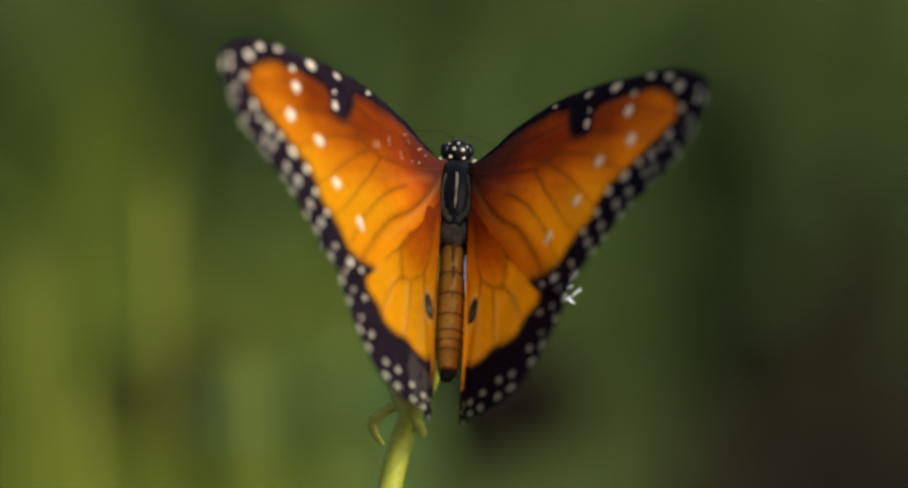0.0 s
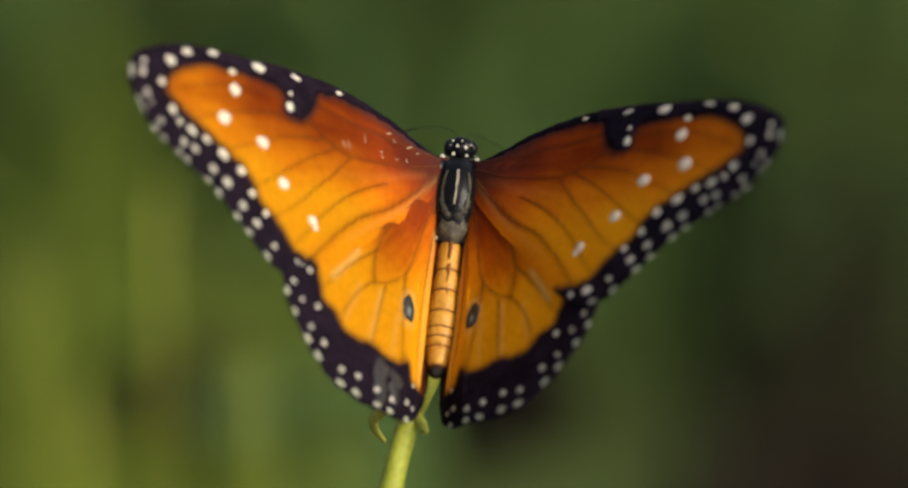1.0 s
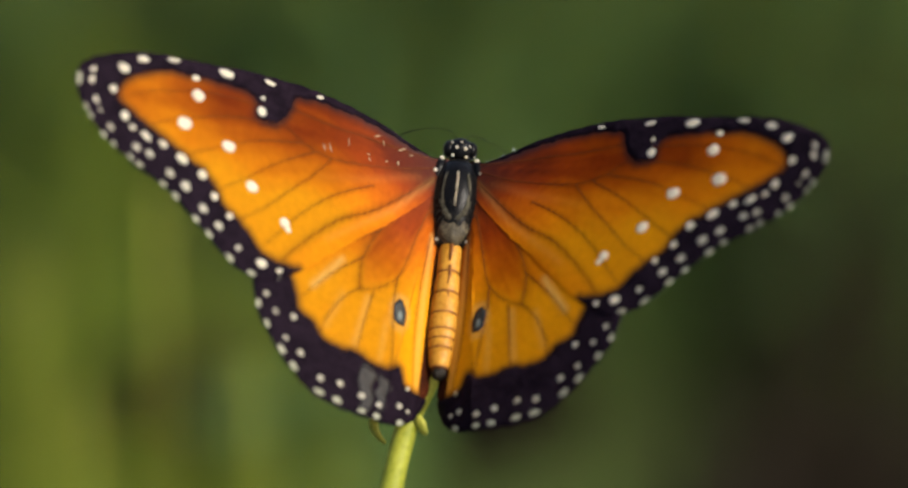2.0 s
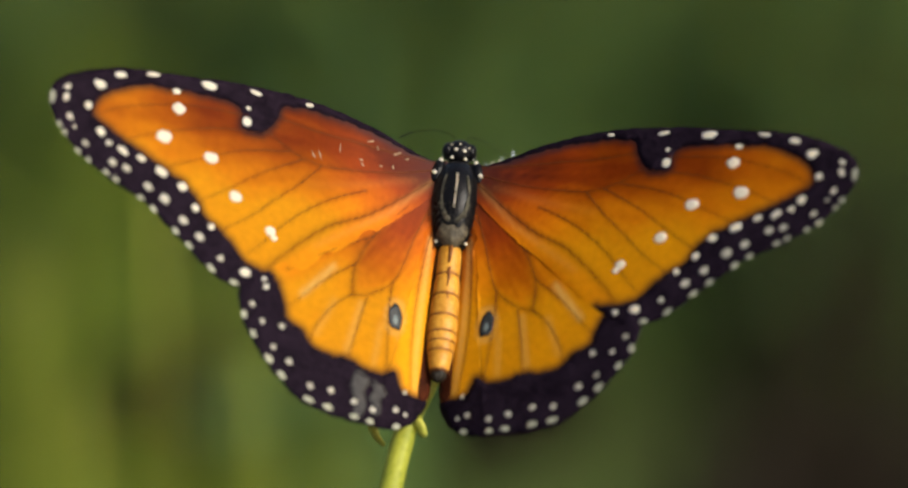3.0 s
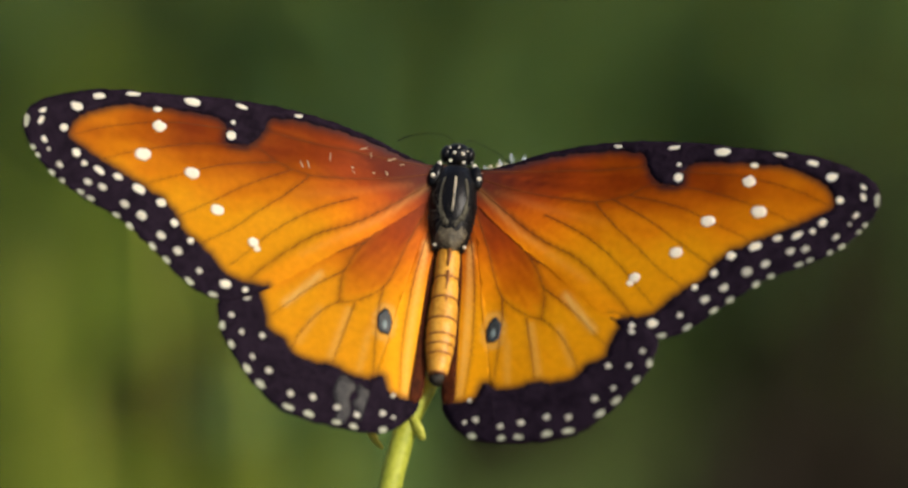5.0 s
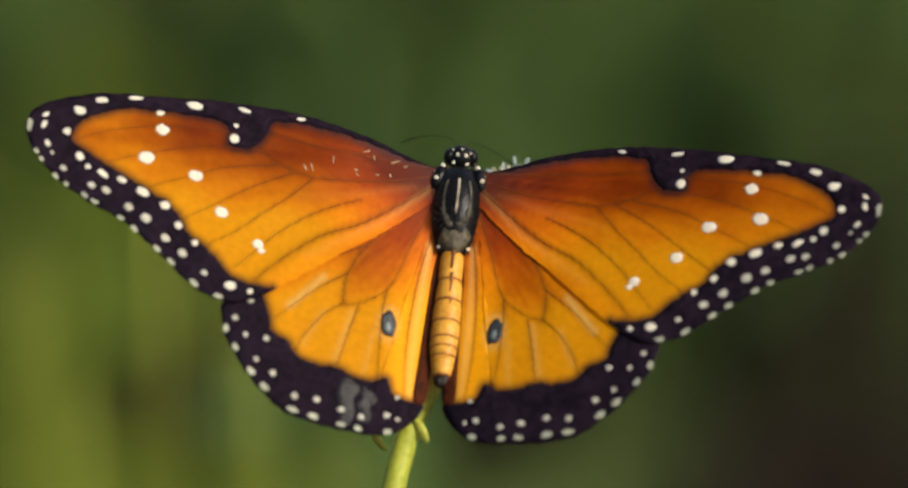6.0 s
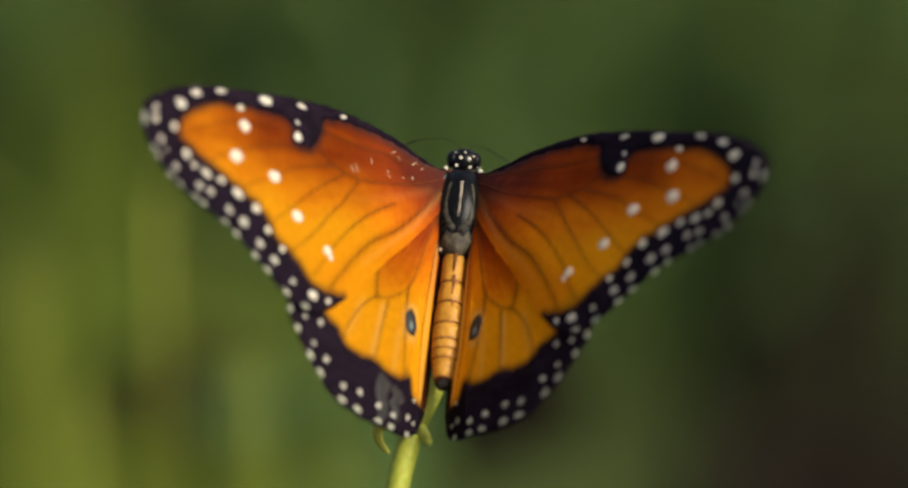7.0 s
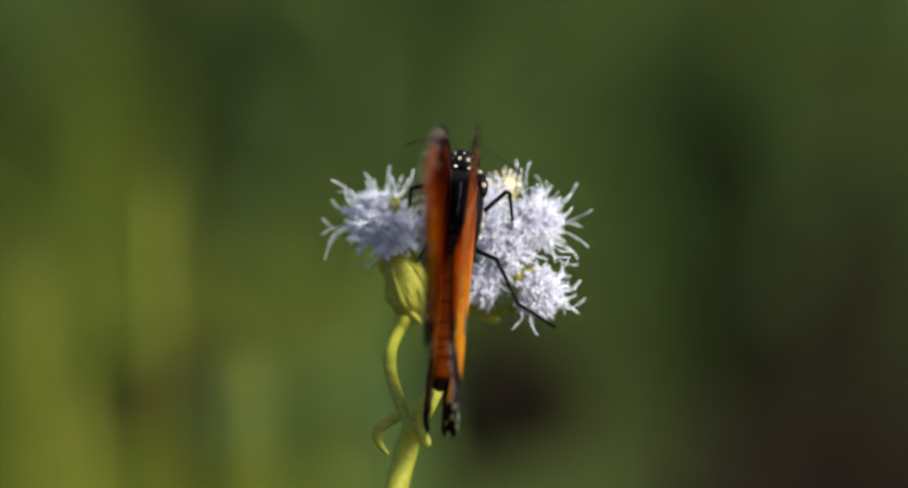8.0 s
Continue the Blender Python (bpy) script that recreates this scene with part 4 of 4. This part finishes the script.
def make_plant(label, height, leaves, length, width, material, stalk, seed, low=0.12):
    rnd = random.Random(seed)
    root = tagged(new("leafy_plant"), label, "plant", "plants behind the flower")
    lean = 0.1 if height > 0.6 else 1
    bm = bmesh.new()
    pts = spline([(0, 0, -0.02), (rnd.uniform(-.01, .01), rnd.uniform(-.01, .01), height * 0.5), (rnd.uniform(-.03, .03) * lean, rnd.uniform(-.03, .03) * lean, height)], height / 8)
    n = len(pts)
    tube(bm, pts, [(0.0032 - 0.002 * i / n) * (0.35 if height > 0.6 else 1) for i in range(n)], 6)
    part("stem", bm, stalk, root)
    meshes = [leaf_mesh("leaf", length * k, width * k, d, material) for k, d in ((1.0, 0.7), (0.8, 0.4), (1.15, 1.0))]
    for k in range(leaves):
        t = low + (0.98 - low) * (k + rnd.random()) / leaves
        p = pts[min(n - 1, int(t * (n - 1)))]
        leaf = new("leaf", meshes[k % 3])
        leaf.parent = root
        scale = 1.15 - 0.6 * t
        leaf.matrix_basis = Matrix.Translation(p) @ pose(0, 0, 0, rnd.uniform(-25, 25), rnd.uniform(-45, 10), k * 137.5 + rnd.uniform(-30, 30)) @ Matrix.Scale(scale, 4)
    return root


ground = make_ground()
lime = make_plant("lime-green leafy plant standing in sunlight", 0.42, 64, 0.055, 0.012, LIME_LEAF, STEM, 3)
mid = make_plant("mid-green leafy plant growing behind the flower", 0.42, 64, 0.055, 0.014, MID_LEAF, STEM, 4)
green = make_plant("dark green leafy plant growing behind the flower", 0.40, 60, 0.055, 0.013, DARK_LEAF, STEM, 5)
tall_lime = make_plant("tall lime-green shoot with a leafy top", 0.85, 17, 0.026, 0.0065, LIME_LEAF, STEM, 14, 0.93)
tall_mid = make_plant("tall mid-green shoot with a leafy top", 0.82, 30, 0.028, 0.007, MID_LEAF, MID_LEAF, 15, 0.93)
tall_shade = make_plant("tall brown shoot, darkened to stand in for background shade", 0.82, 100, 0.036, 0.012, SHADE_BROWN_LEAF, SHADE_BROWN_LEAF, 16, 0.945)
brown = make_plant("brown leafy plant with background shade in its colour", 0.38, 44, 0.055, 0.011, SHADE_BROWN_LEAF, SHADE_BROWN_LEAF, 8)


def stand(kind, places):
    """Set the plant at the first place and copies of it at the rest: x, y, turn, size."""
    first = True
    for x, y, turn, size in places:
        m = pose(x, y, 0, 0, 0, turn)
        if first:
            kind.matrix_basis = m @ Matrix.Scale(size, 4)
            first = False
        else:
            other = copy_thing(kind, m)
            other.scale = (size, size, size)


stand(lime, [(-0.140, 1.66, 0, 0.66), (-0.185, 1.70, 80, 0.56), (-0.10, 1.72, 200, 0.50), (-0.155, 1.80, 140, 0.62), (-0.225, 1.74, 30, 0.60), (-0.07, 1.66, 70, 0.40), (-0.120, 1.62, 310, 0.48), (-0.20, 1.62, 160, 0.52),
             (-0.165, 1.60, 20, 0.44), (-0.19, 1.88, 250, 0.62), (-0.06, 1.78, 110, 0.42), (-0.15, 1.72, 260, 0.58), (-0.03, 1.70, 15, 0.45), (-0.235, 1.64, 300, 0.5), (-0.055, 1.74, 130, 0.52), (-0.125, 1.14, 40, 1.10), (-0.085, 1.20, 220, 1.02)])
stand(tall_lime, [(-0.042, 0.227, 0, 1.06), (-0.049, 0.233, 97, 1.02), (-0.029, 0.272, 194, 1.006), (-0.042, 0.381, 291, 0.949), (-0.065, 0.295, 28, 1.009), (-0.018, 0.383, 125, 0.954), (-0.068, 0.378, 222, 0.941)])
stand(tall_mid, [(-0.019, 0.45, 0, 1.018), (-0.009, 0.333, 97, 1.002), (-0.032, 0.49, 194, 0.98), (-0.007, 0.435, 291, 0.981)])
# dark clumps added where the background falls into shade
stand(tall_shade, [(0.014, 0.322, 0, 0.972), (0.006, 0.276, 97, 0.998), (0.024, 0.365, 194, 0.942), (-0.023, 0.326, 291, 0.983), (-0.056, 0.537, 28, 0.957), (0.056, 0.435, 125, 0.981), (0.073, 0.467, 222, 0.976), (0.062, 0.38, 319, 0.981), (0.042, 0.393, 56, 0.955), (0.078, 0.428, 153, 0.962), (0.008, 0.537, 250, 0.957)])
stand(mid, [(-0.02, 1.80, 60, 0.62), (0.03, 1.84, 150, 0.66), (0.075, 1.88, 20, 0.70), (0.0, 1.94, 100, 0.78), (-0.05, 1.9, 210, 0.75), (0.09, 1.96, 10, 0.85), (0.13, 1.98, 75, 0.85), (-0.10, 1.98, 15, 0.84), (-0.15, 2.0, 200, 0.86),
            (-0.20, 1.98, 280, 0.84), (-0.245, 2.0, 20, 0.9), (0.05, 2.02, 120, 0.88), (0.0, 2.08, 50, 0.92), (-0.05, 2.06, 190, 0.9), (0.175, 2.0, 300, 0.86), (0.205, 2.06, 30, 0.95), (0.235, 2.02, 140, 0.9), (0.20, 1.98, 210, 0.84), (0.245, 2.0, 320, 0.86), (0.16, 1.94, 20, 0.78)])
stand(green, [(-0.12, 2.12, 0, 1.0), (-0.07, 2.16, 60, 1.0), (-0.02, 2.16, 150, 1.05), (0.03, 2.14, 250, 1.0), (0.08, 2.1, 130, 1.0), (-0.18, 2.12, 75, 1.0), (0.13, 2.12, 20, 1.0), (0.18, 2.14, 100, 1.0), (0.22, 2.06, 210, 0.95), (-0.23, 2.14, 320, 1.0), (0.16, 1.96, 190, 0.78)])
# brown plants on the right, their shade painted into the leaves
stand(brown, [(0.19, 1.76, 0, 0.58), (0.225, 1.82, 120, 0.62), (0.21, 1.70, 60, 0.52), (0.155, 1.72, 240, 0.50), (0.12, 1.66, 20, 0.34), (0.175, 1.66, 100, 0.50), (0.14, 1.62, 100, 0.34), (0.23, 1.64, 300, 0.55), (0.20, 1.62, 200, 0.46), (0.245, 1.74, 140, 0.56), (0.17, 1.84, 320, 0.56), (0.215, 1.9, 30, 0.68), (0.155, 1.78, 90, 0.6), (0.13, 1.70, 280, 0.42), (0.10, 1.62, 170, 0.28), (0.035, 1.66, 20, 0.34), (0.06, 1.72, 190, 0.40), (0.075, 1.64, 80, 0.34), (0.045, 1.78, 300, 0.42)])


# the rest of the meadow, thinner to the sides and behind
rnd = random.Random(31)
for k in range(26):
    x, y = rnd.uniform(0.35, 1.6) * rnd.choice((-1, 1)), rnd.uniform(1.2, 3.6)
    if k % 3 == 0:
        x, y = rnd.uniform(-0.5, 0.5), rnd.uniform(2.3, 3.4)
    kind = rnd.choice((mid, green, green, mid, lime, brown))
    size = rnd.uniform(0.6, 1.05)
    copy_thing(kind, pose(x, y, 0, 0, 0, rnd.uniform(0, 360))).scale = (size, size, size)


def make_grass():
    rnd = random.Random(21)
    bm = bmesh.new()
    for k in range(44000):
        x, y = rnd.gauss(0, 1.3), rnd.gauss(2.0, 1.5)
        if k % 5 < 2:   # thick turf under the tall plants
            x, y = rnd.gauss(-0.05, 0.36), rnd.gauss(2.05, 0.42)
        if abs(x) < 0.12 and y < 0.3 or (x > 0.09 and y < 2.1 and rnd.random() < 0.95):
            continue
        h, a = rnd.uniform(0.05, 0.17), rnd.uniform(0, 6.28)
        dx, dy, w = math.cos(a), math.sin(a), rnd.uniform(0.0012, 0.0026)
        bend = rnd.uniform(0.01, 0.06)
        rows = []
        for t, k2 in ((0, 1), (0.5, 0.8), (1, 0.1)):
            p = Vector((x + dx * bend * t * t, y + dy * bend * t * t, -0.014 + h * t))
            rows.append((bm.verts.new(p + Vector((-dy, dx, 0)) * w * k2), bm.verts.new(p - Vector((-dy, dx, 0)) * w * k2)))
        for p, q in zip(rows, rows[1:]):
            bm.faces.new((p[0], p[1], q[1], q[0]))
    return tagged(finish("grass", bm, GRASS), "thin green grass blades on the soil", "grass", kind="stuff")


make_grass()


# ---- movement ----
BODY_PATH = [(0.0, 0.22, 6.29), (0.5, 0.39, 6.5), (1.0, 0.39, 6.53), (1.5, 0.39, 6.5), (3.0, 0.3, 6.22), (3.5, 0.27, 6.19), (4.0, 0.14, 6.12), (4.5, 0.07, 6.04),
             (6.0, 0.46, 5.74), (6.5, 0.54, 5.68), (7.0, 0.71, 5.48), (7.5, 0.71, 5.33), (8.0, 0.62, 5.40)]


SWAY = [(0.0, 2.7), (0.5, 1.2), (1.0, -0.5), (1.5, 0.0), (3.0, 0.2), (4.5, 0.2), (6.0, 0.6), (6.5, 0.2), (7.0, 0.2), (7.5, 0.9), (8.0, 0.0)]   # the body's turn between its wings


def sway(t):
    return float(np.interp(t, [r[0] for r in SWAY], [r[1] for r in SWAY]))


def motions():
    # seconds, then flap, sweep and twist of the wing in degrees
    fore_left = [(0.0, 57.6, -10.3, -7.9), (0.5, 51.1, -3.9, -1.3), (1.0, 43.7, 0.0, 1.5), (1.5, 37.1, 2.2, 2.1), (3.0, 24.8, 4.4, 3.4), (3.5, 20.3, 5.8, 3.9), (4.0, 17.3, 6.1, 4.5),
                 (4.5, 14.3, 6.4, 4.3), (6.0, 13.1, 5.6, 2.1), (6.5, 20.2, 2.5, 1.4), (7.0, 45.0, -5.3, 1.3), (7.5, 72.6, -15.2, -0.6), (7.6, 77.8, -17.0, -1.0), (7.8, 84.6, -19.0, -1.5), (8.0, 86.6, -19.3, -1.5)]
    fore_right = [(0.0, 59.0, -2.3, -0.7), (0.5, 51.9, -4.0, -2.3), (1.0, 45.5, -3.4, -2.1), (1.5, 40.3, -1.8, -1.3), (3.0, 27.6, 2.4, 1.3), (3.5, 24.1, 2.7, 1.4), (4.0, 20.7, 4.1, 2.4),
                  (4.5, 17.2, 5.2, 2.8), (6.0, 16.8, 3.1, 0.4), (6.5, 25.3, 0.4, -0.5), (7.0, 47.5, -8.4, -2.3), (7.5, 74.6, -18.2, -4.4), (7.6, 80.3, -19.4, -4.6), (7.8, 87.4, -21.0, -4.6), (8.0, 90.4, -21.4, -4.6)]
    hind_left = [(0.0, 55.3, -10.1, -9.8), (0.5, 49.1, -4.7, -3.3), (1.0, 41.9, -1.8, -0.4), (1.5, 35.4, -0.7, 0.7), (3.0, 23.8, 0.2, 2.1), (3.5, 19.4, 1.5, 2.7), (4.0, 16.5, 1.9, 3.4),
                 (4.5, 13.3, 2.2, 3.2), (6.0, 12.2, 2.2, 2.7), (6.5, 18.9, 1.2, 3.0), (7.0, 42.7, -1.1, 1.8), (7.5, 69.5, -4.1, -1.6), (7.6, 75.5, -4.5, -1.8), (7.8, 84.0, -5.0, -2.0), (8.0, 87.5, -5.0, -2.0)]
    hind_right = [(0.0, 57.1, -0.9, -0.9), (0.5, 50.0, -4.0, -2.3), (1.0, 44.3, -4.8, -1.9), (1.5, 39.6, -4.2, -1.2), (3.0, 27.1, -0.9, 0.9), (3.5, 23.7, -0.6, 1.2), (4.0, 20.4, 0.5, 1.8),
                  (4.5, 16.9, 1.4, 2.0), (6.0, 16.3, 0.4, 0.6), (6.5, 25.2, -0.6, 0.0), (7.0, 46.4, -4.7, -1.6), (7.5, 73.0, -7.3, -4.4), (7.6, 79.5, -7.5, -4.5), (7.8, 89.0, -7.5, -4.5), (8.0, 97.0, -7.5, -4.5)]
    yaw = {7.6: 0.4, 7.8: 0.8, 8.0: 1.2}   # the trailing ends drift aside as the wings meet
    bulge = {7.8: 0.4, 8.0: 0.9}   # and the hindwing's root cups round the abdomen
    for wing, rows, side, hinge in ((wings["fl"], fore_left, -1, (0.802, 0.758, 0.29)), (wings["fr"], fore_right, 1, (0.802, 0.758, 0.29)),
                                    (wings["hl"], hind_left, -1, (0.558, 0.079, 0.20)), (wings["hr"], hind_right, 1, (0.558, 0.079, 0.20))):
        at = Matrix.Translation(Vector((side * hinge[0], hinge[1], hinge[2])) * MM)
        out = {t: Matrix.Translation((w * MM, 0, 0)) for t, w in bulge.items()} if wing == wings["hr"] else {}
        still = Matrix.Identity(4)
        walk(wing, [(t, pose(0, 0, 0, 0, 0, -sway(t)) @ out.get(t, still) @ at @ pose(0, 0, 0, 0, 0, yaw.get(t, 0) * (1 if wing == wings["hr"] else 0)) @ pose(0, 0, 0, twist) @ pose(0, 0, 0, 0, -side * flap) @ pose(0, 0, 0, 0, 0, side * sweep)) for t, flap, sweep, twist in rows])
        if wing in (wings["hl"], wings["hr"]):
            # the inner part of the hindwing folds down beside the abdomen as the wings rise
            inner = wings["bl"] if side < 0 else wings["br"]
            (ax, ay), (bx, by) = FOLD_LINE
            base = Vector((side * ax, ay, 0)) * MM
            way = Vector((side * (bx - ax), by - ay, 0)).normalized()
            folded = []
            for t, flap, sweep, twist in rows:
                bend = max(0, min((flap - 14) * 0.6, 28, 95 - flap))
                if side > 0:   # its rear corner turns in under the tips as the wings shut
                    bend += {7.8: -12, 8.0: -28}.get(t, 0)
                turn = Matrix.Translation(base) @ Matrix.Rotation(radians(side * bend), 4, way) @ Matrix.Translation(-base)
                folded.append((t, pose(0, 0, 0, 0, 0, -sway(t)) @ out.get(t, still) @ at @ pose(0, 0, 0, 0, 0, yaw.get(t, 0) * (1 if wing == wings["hr"] else 0)) @ pose(0, 0, 0, twist) @ pose(0, 0, 0, 0, -side * flap) @ pose(0, 0, 0, 0, 0, side * sweep) @ turn))
            walk(inner, folded)
    walk(butterfly, [(t, STAGE @ Matrix.Translation(Vector((x, y, 0)) * MM) @ STANCE @ pose(0, 0, 0, 0, 0, sway(t))) for t, x, y in BODY_PATH])
    walk(flower, [(t, STAGE @ Matrix.Translation(Vector((x - 0.62, y - 5.40, 0)) * MM)) for t, x, y in BODY_PATH])


motions()
